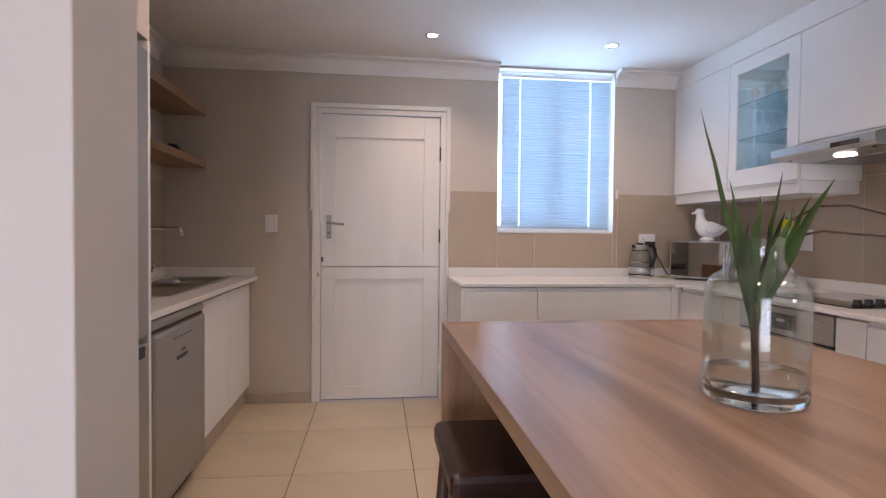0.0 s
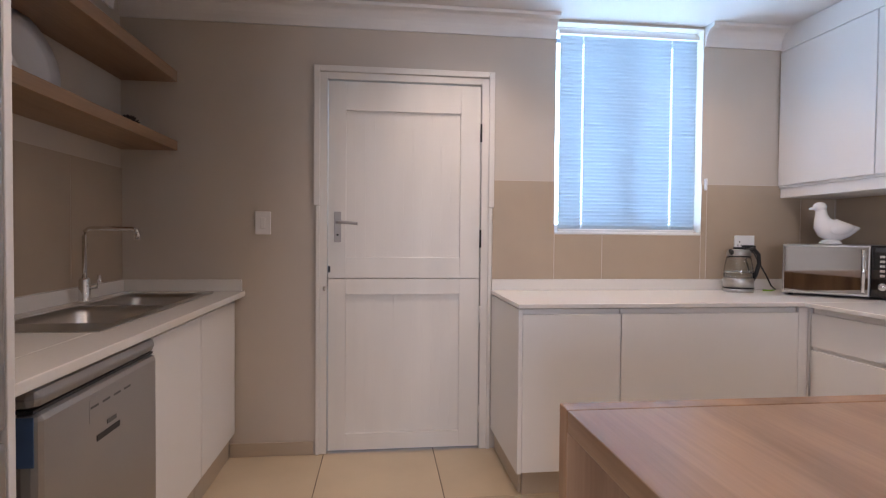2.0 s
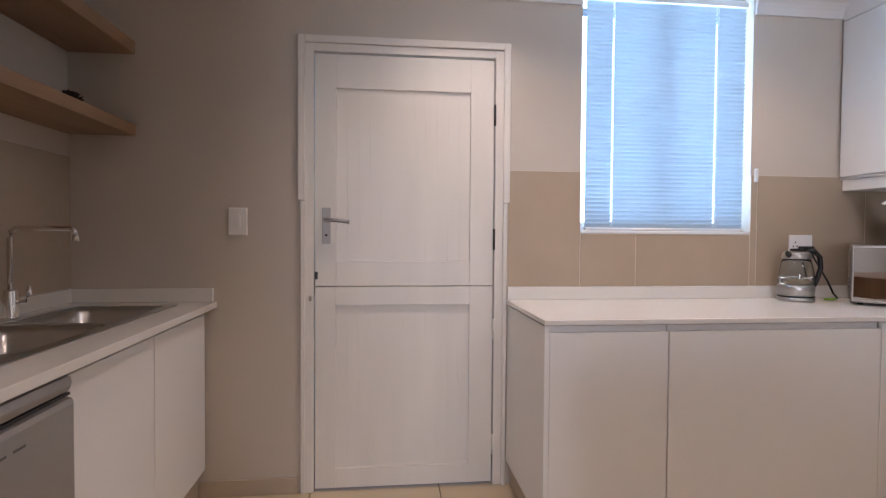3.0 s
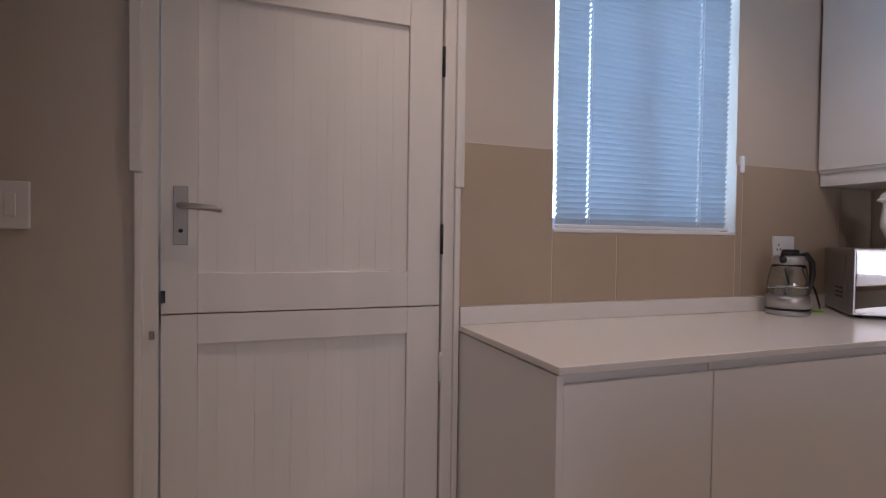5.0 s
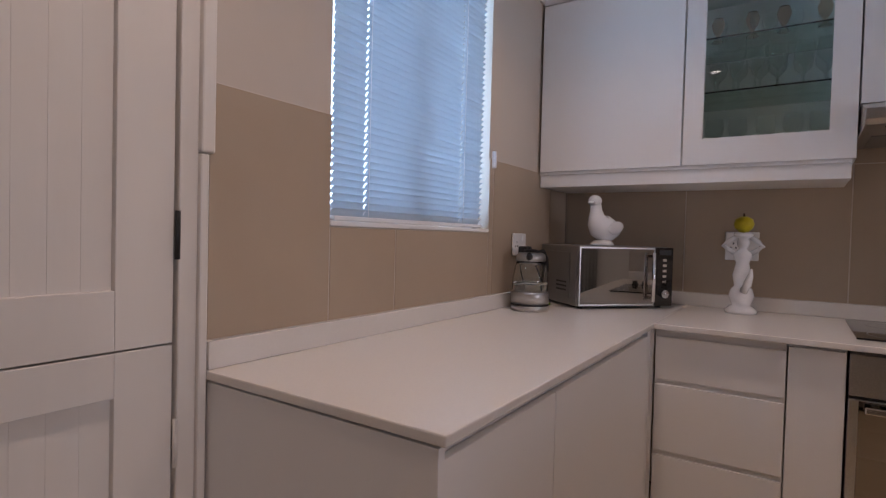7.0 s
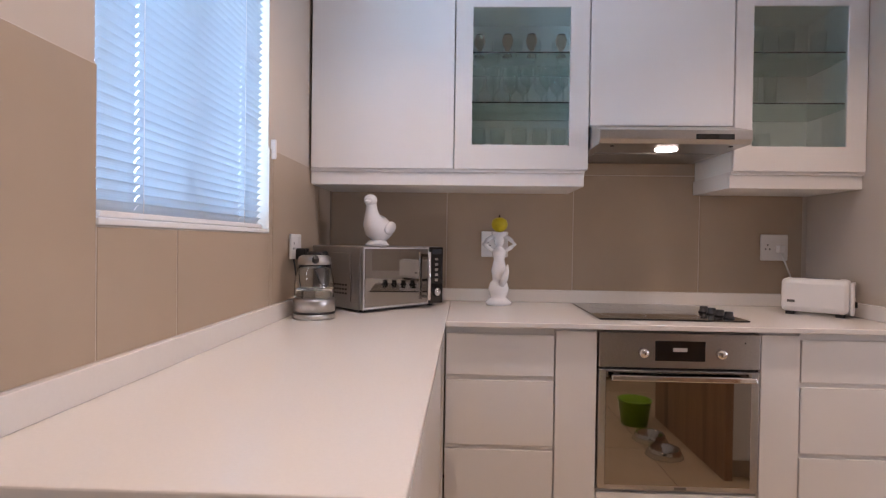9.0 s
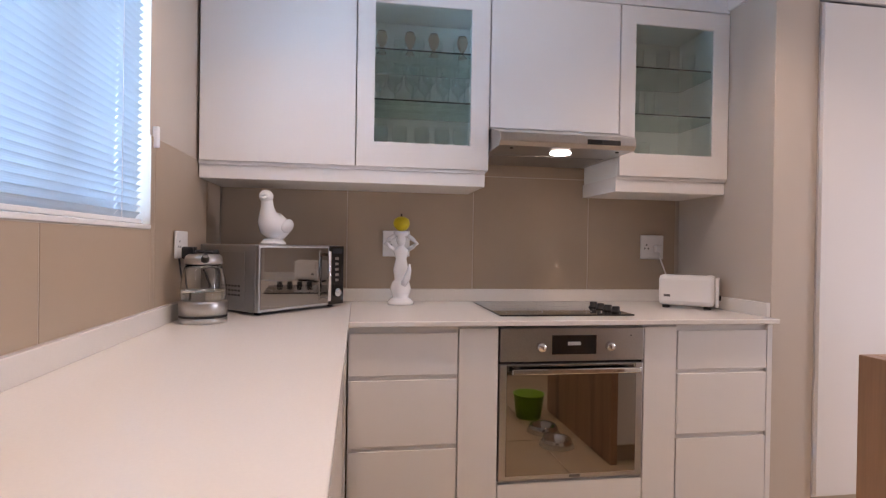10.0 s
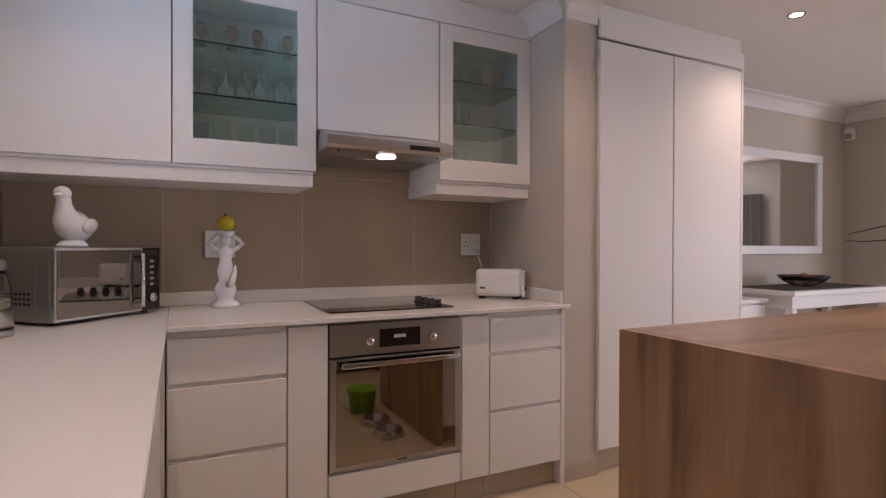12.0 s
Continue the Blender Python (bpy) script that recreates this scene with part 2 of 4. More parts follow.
def frame_ring(x0, x1, y0, y1, z0, z1, a, b, c, d):
    """A door frame facing along x in one piece, its opening from y = a to b and z = c to d."""
    bm = bmesh.new()
    loops = []
    for x, pts in ((x0, ((y0, z0), (y1, z0), (y1, z1), (y0, z1))), (x0, ((a, c), (b, c), (b, d), (a, d))), (x1, ((a, c), (b, c), (b, d), (a, d))), (x1, ((y0, z0), (y1, z0), (y1, z1), (y0, z1)))):
        loops.append([bm.verts.new((x, y, z)) for y, z in pts])
    for p, q in zip(loops, loops[1:] + loops[:1]):
        for k in range(4):
            bm.faces.new((p[k], p[(k + 1) % 4], q[(k + 1) % 4], q[k]))
    bmesh.ops.recalc_face_normals(bm, faces=bm.faces)
    bmesh.ops.bevel(bm, geom=[e for e in bm.edges if len({round(v.co.x, 4) for v in e.verts}) == 1 and abs(e.verts[0].co.x - x0) < 1e-4 and e.calc_face_angle(0) > 0.5], offset=0.002, segments=2, affect="EDGES")
    return bm


def mesh_of(name, bm, material):
    bmesh.ops.recalc_face_normals(bm, faces=bm.faces)
    me = bpy.data.meshes.new(name)
    bm.to_mesh(me)
    bm.free()
    me.materials.append(material)
    return me


def part(name, bm, material, parent=None, label=""):
    ob = new(name, mesh_of(name, bm, material))
    if parent:
        ob.parent = parent
        ob.matrix_parent_inverse = parent.matrix_world.inverted()
    if label:
        tagged(ob, label)
    return ob


def thing(name, at, label, category, group=""):
    ob = new(name)
    ob.location = at
    ob.empty_display_size = 0.05
    ob.matrix_world = Matrix.Translation(at)
    return tagged(ob, label, category, group)


def setting(name, bm, material, label, category="structure"):
    return tagged(part(name, bm, material), label, category, kind="structure")


# ---- plan ----
XL, XR, YB, H = -0.815, 3.28, 4.10, 2.44
YN, YD = -4.2, -2.1          # living room's far wall; dining nook's end wall
XW = -3.2                    # living room's side wall
T = 0.12

# floor bed, walls, ceiling
floor = setting("floor", boxes((XW - T, XR + T, YN - T, YB + T, -0.12, -0.004)), M_FGROUT, "cream glazed square floor tiles with dark joints", "floor")
ceiling = setting("ceiling", boxes((XW - T, XR + T, YN - T, YB + 0.3, H, H + 0.1)), M_CEIL, "smooth white painted ceiling", "ceiling")
DX0, DX1 = 0.25, 1.092
FX0, FX1 = 0.199, 1.131      # opening with the frame
WX0, WX1, WZ0, WZ1 = 1.515, 2.405, 1.232, 2.425
wall_north = setting("wall_north", boxes((XL - T, FX0, YB, YB + 0.22, 0, H), (FX0, FX1, YB, YB + 0.22, 2.085, H), (FX1, WX0, YB, YB + 0.22, 0, H), (WX0, WX1, YB, YB + 0.22, 0, WZ0), (WX0, WX1, YB, YB + 0.22, WZ1, H), (WX1, XR + T, YB, YB + 0.22, 0, H)), M_WALL, "beige painted kitchen wall with door and window", "wall")
wall_east = setting("wall_east", boxes((XR, XR + T, YN - T, YB, 0, H)), M_WALL, "beige painted wall behind the cooking run", "wall")
wall_west = setting("wall_west", boxes((XL - T, XL, 1.446, YB, 0, H)), M_WALL, "beige painted wall behind the sink", "wall")
# paler than the beige walls: daylight on this end is put into its paint
wall_nib = setting("wall_nib", boxes((XW, 0.128, 1.197, 1.446, 0, H, 0.004)), M_WALL2, "wall end beside the fridge, beige paint paled for daylight", "wall")
wall_pier = setting("wall_pier", boxes((2.60, XR, 1.49, 1.70, 0, H, 0.004)), M_WALL, "beige painted wall stub beside the tall cupboard", "wall")
wall_dining = setting("wall_dining", boxes((2.66, XR, YD - 0.15, YD, 0, H)), M_WALL, "beige painted end wall of the dining nook", "wall")
wall_south = setting("wall_south", boxes((XW, -1.4, YN - T, YN, 0, H), (0.8, XR, YN - T, YN, 0, H), (-1.4, 0.8, YN - T, YN, 0, 0.25), (-1.4, 0.8, YN - T, YN, 2.15, H)), M_WALL2, "pale painted living-room wall with a wide window", "wall")
# added out of view so sky light enters by the windows only
wall_side = setting("wall_side", boxes((XW - T, XW, YN - T, 1.446, 0, H)), M_WALL2, "unseen pale living-room side wall, added to close the room", "wall")
bulkhead = setting("bulkhead", boxes((XL, -0.152, 1.446, 2.215, 1.86, H, 0.003)), M_WALL, "beige boxed-in panel above the fridge", "bulkhead")


def cornice(name, along, a0, a1, face, sign, top=H - 0.002):
    """Coved plaster cornice: a stepped, hollow profile run along one axis."""
    prof = [(0, -0.115), (0.012, -0.115), (0.014, -0.100)]
    prof += [(0.014 + 0.062 * (1 - math.cos(a)), -0.100 + 0.078 * math.sin(a)) for a in [math.pi / 2 * k / 6 for k in range(7)]]
    prof += [(0.092, -0.018), (0.092, 0.0), (0, 0.0)]
    bm = bmesh.new()
    ends = []
    for a in (a0, a1):
        ends.append([bm.verts.new((a, face + sign * d, top + z) if along == "x" else (face + sign * d, a, top + z)) for d, z in prof])
    k = len(prof)
    for i in range(k):
        bm.faces.new((ends[0][i], ends[0][(i + 1) % k], ends[1][(i + 1) % k], ends[1][i]))
    bm.faces.new(ends[0])
    bm.faces.new(ends[1][::-1])
    return setting(name, bm, M_CORN, "white coved plaster cornice", "cornice")


cornice("cornice_1", "x", XL, WX0 - 0.005, YB - 0.001, -1)
cornice("cornice_2", "x", WX1 + 0.005, 2.90, YB - 0.001, -1)
cornice("cornice_3", "y", 2.216, YB - 0.1, XL + 0.001, 1)
cornice("cornice_4", "x", 2.60, 2.90, 1.701, 1)
cornice("cornice_5", "y", 1.50, 1.70, 2.599, -1)
cornice("cornice_6", "y", YD, 0.36, XR - 0.001, -1)
cornice("cornice_7", "x", 2.66, XR, YD + 0.001, 1)

# skirting
def skirting(name, *b):
    return setting(name, boxes(b, bev=0.002), M_SKIRT, "beige tile skirting", "skirting")


skirting("baseboard_1", -0.27, FX0 - 0.03, YB - 0.011, YB - 0.001, 0.001, 0.075)
skirting("baseboard_2", 2.589, 2.599, 1.485, 1.712, 0.001, 0.085)
skirting("baseboard_3", 2.60, 2.66, 1.701, 1.712, 0.001, 0.085)
skirting("baseboard_4", 2.67, XR, YD + 0.001, YD + 0.012, 0.001, 0.075)
skirting("baseboard_5", XR - 0.012, XR - 0.001, YD + 0.02, 0.36, 0.001, 0.075)
skirting("baseboard_6", -3.0, 0.122, 1.185, 1.196, 0.001, 0.075)
skirting("baseboard_7", 0.129, 0.139, 1.20, 1.44, 0.001, 0.075)


# ---- stable door ----
door = thing("door_1", ((DX0 + DX1) / 2, YB + 0.02, 0), "white painted two-part stable door with tongue-and-groove panels, closed", "door")
tagged(door, kind="structure")
part("door_frame", boxes((0.206, 0.247, 4.092, 4.19, 0, 2.084, 0.003), (1.095, 1.136, 4.092, 4.19, 0, 2.084, 0.003), (0.247, 1.095, 4.092, 4.19, 2.048, 2.084, 0.002)), M_DOOR, door)
part("architrave", boxes((0.176, 0.208, 4.078, 4.0985, 1.365, 2.118, 0.004), (0.188, 0.208, 4.080, 4.0985, 0.0, 1.362, 0.004)), M_DOOR, door)
part("architrave", boxes((1.134, 1.166, 4.078, 4.0985, 1.365, 2.118, 0.004), (1.134, 1.154, 4.080, 4.0985, 0.0, 1.362, 0.004)), M_DOOR, door)
part("architrave", boxes((0.2085, 1.1335, 4.078, 4.0985, 2.086, 2.118, 0.004)), M_DOOR, door)


def door_leaf(name, z0, z1, p0, p1):
    leaf = part(name, boxes((DX0 + 0.002, 0.347, 4.102, 4.142, z0, z1, 0.002), (0.977, DX1 - 0.002, 4.102, 4.142, z0, z1, 0.002), (0.347, 0.977, 4.102, 4.142, z0, p0, 0.002), (0.347, 0.977, 4.102, 4.142, p1, z1, 0.002)), M_DOOR, door)
    w = (0.977 - 0.347) / 12
    for i in range(12):
        x = 0.347 + i * w
        part("board", boxes((x + 0.0001, x + w - 0.0001, 4.117, 4.132, p0 - 0.004, p1 + 0.004, 0.0004), bev=0), M_DOOR, leaf)
    return leaf


lower_leaf = door_leaf("lower_leaf", 0.014, 0.9645, 0.105, 0.878)
upper_leaf = door_leaf("upper_leaf", 0.968, 2.040, 1.083, 1.885)
part("backing", boxes((0.34, 0.985, 4.133, 4.140, 0.10, 0.89), (0.34, 0.985, 4.133, 4.140, 1.07, 1.90)), M_DOOR, door)
# black strip added behind the leaf joint as shade and light stop
part("dark_gap_strip", boxes((DX0, DX1, 4.1425, 4.158, 0.93, 1.0)), M_BLACK, door)
plate = part("handle_plate", boxes((0.284, 0.322, 4.096, 4.102, 1.165, 1.332, 0.002)), M_SATIN, upper_leaf, "brushed chrome lever handle plate")
part("lever", tube([(0.303, 4.098, 1.275), (0.303, 4.060, 1.275), (0.312, 4.050, 1.275), (0.36, 4.046, 1.272), (0.412, 4.048, 1.266)], 0.009, 10), M_SATIN, upper_leaf)
part("keyhole", lathe([(0, 0), (0.006, 0), (0.006, 0.004), (0, 0.004)], 12, (0, 0, 0)), M_BLACK, upper_leaf)
_k = bpy.data.objects["keyhole"]
_k.matrix_world = pose(0.303, 4.096, 1.205, 90, 0, 0)
for hz in (1.78, 1.19):
    part("hinge", tube([(1.093, 4.094, hz - 0.05), (1.093, 4.094, hz + 0.05)], 0.0055, 10), M_BLACK, upper_leaf)
for hz in (0.76, 0.20):
    part("hinge", tube([(1.093, 4.094, hz - 0.05), (1.093, 4.094, hz + 0.05)], 0.0055, 10), M_DOOR, lower_leaf)
part("latch", boxes((0.252, 0.264, 4.092, 4.102, 1.00, 1.035, 0.002)), M_BLACK, upper_leaf)
part("bolt", boxes((0.225, 0.240, 4.078, 4.092, 0.90, 0.925, 0.003)), M_CHROME, door)

door.matrix_world = Matrix.Translation((-0.006, 0, 0)) @ door.matrix_world

# ---- kitchen window and blind ----
window = thing("window_1", ((WX0 + WX1) / 2, YB + 0.12, WZ0), "white-framed kitchen window behind a closed blind", "window")
tagged(window, kind="structure")
part("window_frame", boxes((WX0 + 0.001, WX0 + 0.012, 4.17, 4.21, WZ0 + 0.001, WZ1 - 0.001, 0.002), (WX1 - 0.012, WX1 - 0.001, 4.17, 4.21, WZ0 + 0.001, WZ1 - 0.001, 0.002), (WX0 + 0.012, WX1 - 0.012, 4.17, 4.21, WZ0 + 0.001, WZ0 + 0.045, 0.002), (WX0 + 0.012, WX1 - 0.012, 4.17, 4.21, WZ1 - 0.020, WZ1 - 0.001, 0.002), (1.94, 1.98, 4.172, 4.208, WZ0 + 0.045, WZ1 - 0.045, 0.002)), M_FRAMEW, window)
for x0, x1 in ((1.527, 1.94), (1.98, 2.393)):
    p = part("pane", boxes((x0, x1, 4.188, 4.192, WZ0 + 0.045, WZ1 - 0.020)), M_GLASS, window)
    p.visible_shadow = False
part("window_sill", boxes((WX0 + 0.002, WX1 - 0.002, 4.092, 4.168, WZ0 - 0.010, WZ0 + 0.003, 0.002)), M_FRAMEW, window)

blind = thing("venetian_blind", (1.96, 4.115, WZ1), "closed white metal venetian blind, slats coloured blue for daylight", "blind")
part("headrail", boxes((WX0 + 0.022, WX1 - 0.022, 4.105, 4.135, WZ1 - 0.062, WZ1 - 0.038, 0.002)), M_FRAMEW, blind)
SL0, SL1 = WX0 + 0.029, WX1 - 0.029
part("bottom_rail", boxes((SL0, SL1, 4.108, 4.132, 1.238, 1.251, 0.003)), M_FRAMEW, blind)
bm = bmesh.new()
w = SL1 - SL0
cutx = [-w / 2] + [c + d for c in (1.682 - 1.96, 2.222 - 1.96) for d in (-0.002, 0.002)] + [w / 2]
grid = []
for x in cutx:
    row = []
    for i in range(6):
        u = -0.0135 + 0.027 * i / 5
        row.append(bm.verts.new((x, u, 0.0042 * (1 - (u / 0.0135) ** 2))))
    grid.append(row)
for k in range(5):
    for i in range(5):
        if k in (1, 3) and 0 < i < 4:
            continue         # cord slot
        bm.faces.new((grid[k][i], grid[k][i + 1], grid[k + 1][i + 1], grid[k + 1][i]))
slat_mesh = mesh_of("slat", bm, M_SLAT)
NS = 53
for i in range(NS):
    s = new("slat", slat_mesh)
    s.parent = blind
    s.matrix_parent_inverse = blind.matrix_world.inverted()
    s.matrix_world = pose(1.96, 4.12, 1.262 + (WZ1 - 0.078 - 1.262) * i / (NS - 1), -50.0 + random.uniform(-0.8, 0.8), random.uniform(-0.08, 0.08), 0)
for x in (1.682, 2.222):
    part("ladder_cord", boxes((x - 0.0007, x + 0.0007, 4.1055, 4.107, 1.250, WZ1 - 0.05), (x - 0.0007, x + 0.0007, 4.133, 4.1345, 1.250, WZ1 - 0.05)), M_PLAST, blind)
part("tilt_knob", boxes((2.42, 2.434, 4.078, 4.099, 1.485, 1.555, 0.005)), M_FRAMEW, blind)

# ---- back and right worktop ----
def worktop(at, label, slabs, upstands):
    w = thing("worktop", at, label, "worktop")
    for b in slabs:
        part("slab", boxes(b, bev=0.003), M_TOP, w)
    for b in upstands:
        part("upstand", boxes(b, bev=0.002), M_TOP, w)
    return w


worktop((2.2, 3.7, 0.88), "white quartz worktop running round the corner", ((1.149, XR - 0.001, 3.468, YB - 0.001, 0.880, 0.90), (2.545, XR - 0.001, 1.702, 3.4678, 0.880, 0.90)), ((1.153, XR - 0.02, YB - 0.019, YB - 0.001, 0.9005, 0.962), (XR - 0.019, XR - 0.001, 1.722, YB - 0.0195, 0.9005, 0.962), (2.60, XR - 0.001, 1.7025, 1.7215, 0.9005, 0.962)))


def base_unit(at, label, fronts, body, plinth, group="base cabinets"):
    u = thing("base_cabinet", at, label, "cabinet", group)
    part("body", boxes(*body, bev=0.001), M_CAB, u)
    for n, b in fronts:
        part(n, boxes(b, bev=0.0022), M_CAB, u)
    if plinth:
        part("plinth", boxes(plinth, bev=0.001), M_SKIRT, u, "beige tiled plinth")
    return u


# along the back wall
base_unit((1.41, 3.80, 0), "white handleless base cabinet with one door under the window", [("door", (1.174, 1.639, 3.487, 3.505, 0.125, 0.850))], [(1.174, 1.639, 3.507, 4.06, 0.12, 0.872)], (1.193, 1.639, 3.545, 3.56, 0, 0.118))
base_unit((2.0, 3.80, 0), "white handleless corner base cabinet with one wide door", [("door", (1.643, 2.535, 3.487, 3.505, 0.125, 0.850))], [(1.643, 2.535, 3.507, 4.06, 0.12, 0.872)], (1.643, 2.60, 3.545, 3.56, 0, 0.118))
end = tagged(part("end_panel", boxes((1.153, 1.172, 3.484, 4.09, 0.12, 0.875, 0.0015)), M_CAB), "white end panel of the base cabinets beside the door", "panel")
tagged(part("corner_post", boxes((2.537, 2.583, 3.487, 3.505, 0.0, 0.874, 0.0015), (2.585, 2.603, 3.475, 3.505, 0.0, 0.874, 0.0015)), M_CAB), "white corner filler post between base cabinets", "panel")
tagged(part("plinth", boxes((1.178, 1.191, 3.56, 4.09, 0, 0.118, 0.001)), M_SKIRT), "beige tiled plinth at the cabinet end", "plinth")


# drawers along the right wall
def drawer_unit(y0, y1):
    f = []
    for a, b in ((0.690, 0.850), (0.423, 0.672), (0.125, 0.405)):
        f.append(("drawer_front", (2.585, 2.5975, y0 + 0.002, y1 - 0.002, a, b)))
    return base_unit((2.9, (y0 + y1) / 2, 0), "white handleless unit of three stacked drawers", f, [(2.598, 3.25, y0, y1, 0.12, 0.872)], (2.64, 2.652, y0, y1, 0, 0.118), "drawer units")


drawer_unit(3.054, 3.470)
drawer_unit(1.728, 2.139)
for a, b in ((2.893, 3.052), (2.141, 2.287)):
    u = base_unit((2.9, (a + b) / 2, 0), "narrow white filler cabinet beside the oven", [("front", (2.585, 2.603, a + 0.002, b - 0.002, 0.125, 0.866))], [(2.605, 3.25, a, b, 0.12, 0.872)], (2.64, 2.652, a, b, 0, 0.118))
base_unit((2.9, 2.59, 0), "white panel below the built-in oven", [("front", (2.585, 2.603, 2.290, 2.890, 0.125, 0.255))], [(2.605, 3.25, 2.289, 2.891, 0.12, 0.26)], (2.64, 2.652, 2.289, 2.891, 0, 0.118))
tagged(part("side_panel", boxes((2.585, 3.25, 1.7025, 1.7265, 0.0, 0.872, 0.0015)), M_CAB), "white end panel beside the wall stub", "panel")

# oven
oven = thing("oven", (2.9, 2.59, 0.265), "built-in stainless steel oven with mirrored glass door", "oven")
part("body", boxes((2.605, 3.15, 2.295, 2.885, 0.268, 0.868, 0.002)), M_STEEL, oven)
panel = part("control_panel", boxes((2.579, 2.604, 2.292, 2.888, 0.735, 0.866, 0.003)), M_STEEL, oven)
part("display", boxes((2.576, 2.5785, 2.495, 2.680, 0.762, 0.838, 0.0008)), M_DARKG, panel)
part("digits", boxes((2.5752, 2.5758, 2.562, 2.615, 0.798, 0.812)), M_LABEL, panel)
for y in (2.725, 2.438):
    k = part("knob", lathe([(0, 0), (0.019, 0), (0.018, 0.016), (0.015, 0.020), (0, 0.020)], 24), M_CHROME, panel)
    k.matrix_world = pose(2.579, y, 0.792, 0, -90, 0)
part("indicator", boxes((2.5778, 2.5788, 2.345, 2.350, 0.832, 0.837)), M_BLACK, panel)
odoor = part("oven_door", boxes((2.581, 2.604, 2.292, 2.888, 0.270, 0.724, 0.003)), M_STEEL, oven)
part("door_glass", boxes((2.578, 2.5805, 2.322, 2.862, 0.288, 0.722, 0.0008)), M_MIRG, odoor, "smoked mirror glass")
part("gap", boxes((2.590, 2.604, 2.293, 2.887, 0.7245, 0.7345)), M_BLACK, oven)
part("handle", boxes((2.545, 2.556, 2.318, 2.848, 0.690, 0.712, 0.004)), M_CHROME, odoor)
for y in (2.345, 2.82):
    part("handle_mount", boxes((2.556, 2.579, y - 0.012, y + 0.012, 0.692, 0.710, 0.002)), M_CHROME, odoor)
part("badge", boxes((2.5795, 2.581, 2.555, 2.60, 0.274, 0.284)), M_PRINT, odoor)

# hob
hob = thing("hob", (2.92, 2.58, 0.90), "black ceramic glass hob set in the worktop with four knobs", "hob")
part("glass_plate", boxes((2.665, 3.18, 2.285, 2.868, 0.901, 0.907, 0.002)), M_DARKG, hob)
for i in range(4):
    part("knob", lathe([(0, 0), (0.022, 0), (0.021, 0.006), (0.017, 0.008), (0.016, 0.024), (0.014, 0.027), (0, 0.027)], 20, (2.735 + i * 0.062, 2.335 + i * 0.006, 0.907)), M_BLACK, hob)
for x, y, r in ((2.79, 2.74, 0.09), (3.05, 2.74, 0.075), (2.80, 2.50, 0.075), (3.05, 2.50, 0.09)):
    part("ring", lathe([(r - 0.0015, 0.0072), (r + 0.0015, 0.0074), (r + 0.0015, 0.0071)], 36, (x, y, 0.90)), M_SILVER, hob)


# ---- upper cabinets ----
UX, UZ0, UZ1 = 2.885, 1.519, 2.308
PEL = 1.448


def upper(y0, y1, z0, label, glazed=False):
    u = thing("wall_cabinet", (3.08, (y0 + y1) / 2, z0), label, "cabinet", "wall cabinets")
    xf = UX + 0.018
    if glazed:
        part("body", boxes((xf + 0.002, XR - 0.002, y0 + 0.001, y0 + 0.017, z0, UZ1), (xf + 0.002, XR - 0.002, y1 - 0.017, y1 - 0.001, z0, UZ1), (xf + 0.002, XR - 0.002, y0 + 0.017, y1 - 0.017, z0, z0 + 0.016), (xf + 0.002, XR - 0.002, y0 + 0.017, y1 - 0.017, UZ1 - 0.016, UZ1), (XR - 0.012, XR - 0.002, y0 + 0.017, y1 - 0.017, z0 + 0.016, UZ1 - 0.016)), M_CABIN, u)
        a, b, c, d = y0 + 0.084, y1 - 0.076, 1.626, 2.224
        dr = part("door", frame_ring(UX, xf, y0 + 0.002, y1 - 0.002, z0, UZ1 - 0.002, a, b, c, d), M_CAB, u)
        p = part("pane", boxes((UX + 0.006, UX + 0.010, a - 0.004, b + 0.004, c - 0.004, d + 0.004)), M_PANE, dr, "greenish clear glass")
        p.visible_shadow = False
        for z in (1.815, 2.035):
            sh = part("glass_shelf", boxes((UX + 0.035, XR - 0.02, y0 + 0.018, y1 - 0.018, z, z + 0.0065)), M_SHELFG, u, "green-edged glass shelf")
            sh.visible_shadow = False
    else:
        part("body", boxes((xf + 0.002, XR - 0.002, y0 + 0.001, y1 - 0.001, z0 + 0.001, UZ1, 0.001)), M_CAB, u)
        part("door", boxes((UX, xf, y0 + 0.002, y1 - 0.002, z0, UZ1 - 0.002, 0.002)), M_CAB, u)
    return u


upper(3.456, 4.088, UZ0, "white flat-fronted wall cabinet in the corner by the window")
upper(2.872, 3.454, UZ0, "white wall cabinet with glass door full of drinking glasses", True)
upper(2.258, 2.870, 1.711, "short white wall cabinet above the extractor hood")
upper(1.702, 2.256, UZ0, "white wall cabinet with glass door and a few glasses", True)
tagged(part("cabinet_fascia", boxes((UX + 0.004, UX + 0.022, 1.702, 4.088, UZ1 + 0.004, H - 0.002, 0.0015)), M_CAB), "white filler strip above the wall cabinets", "panel")
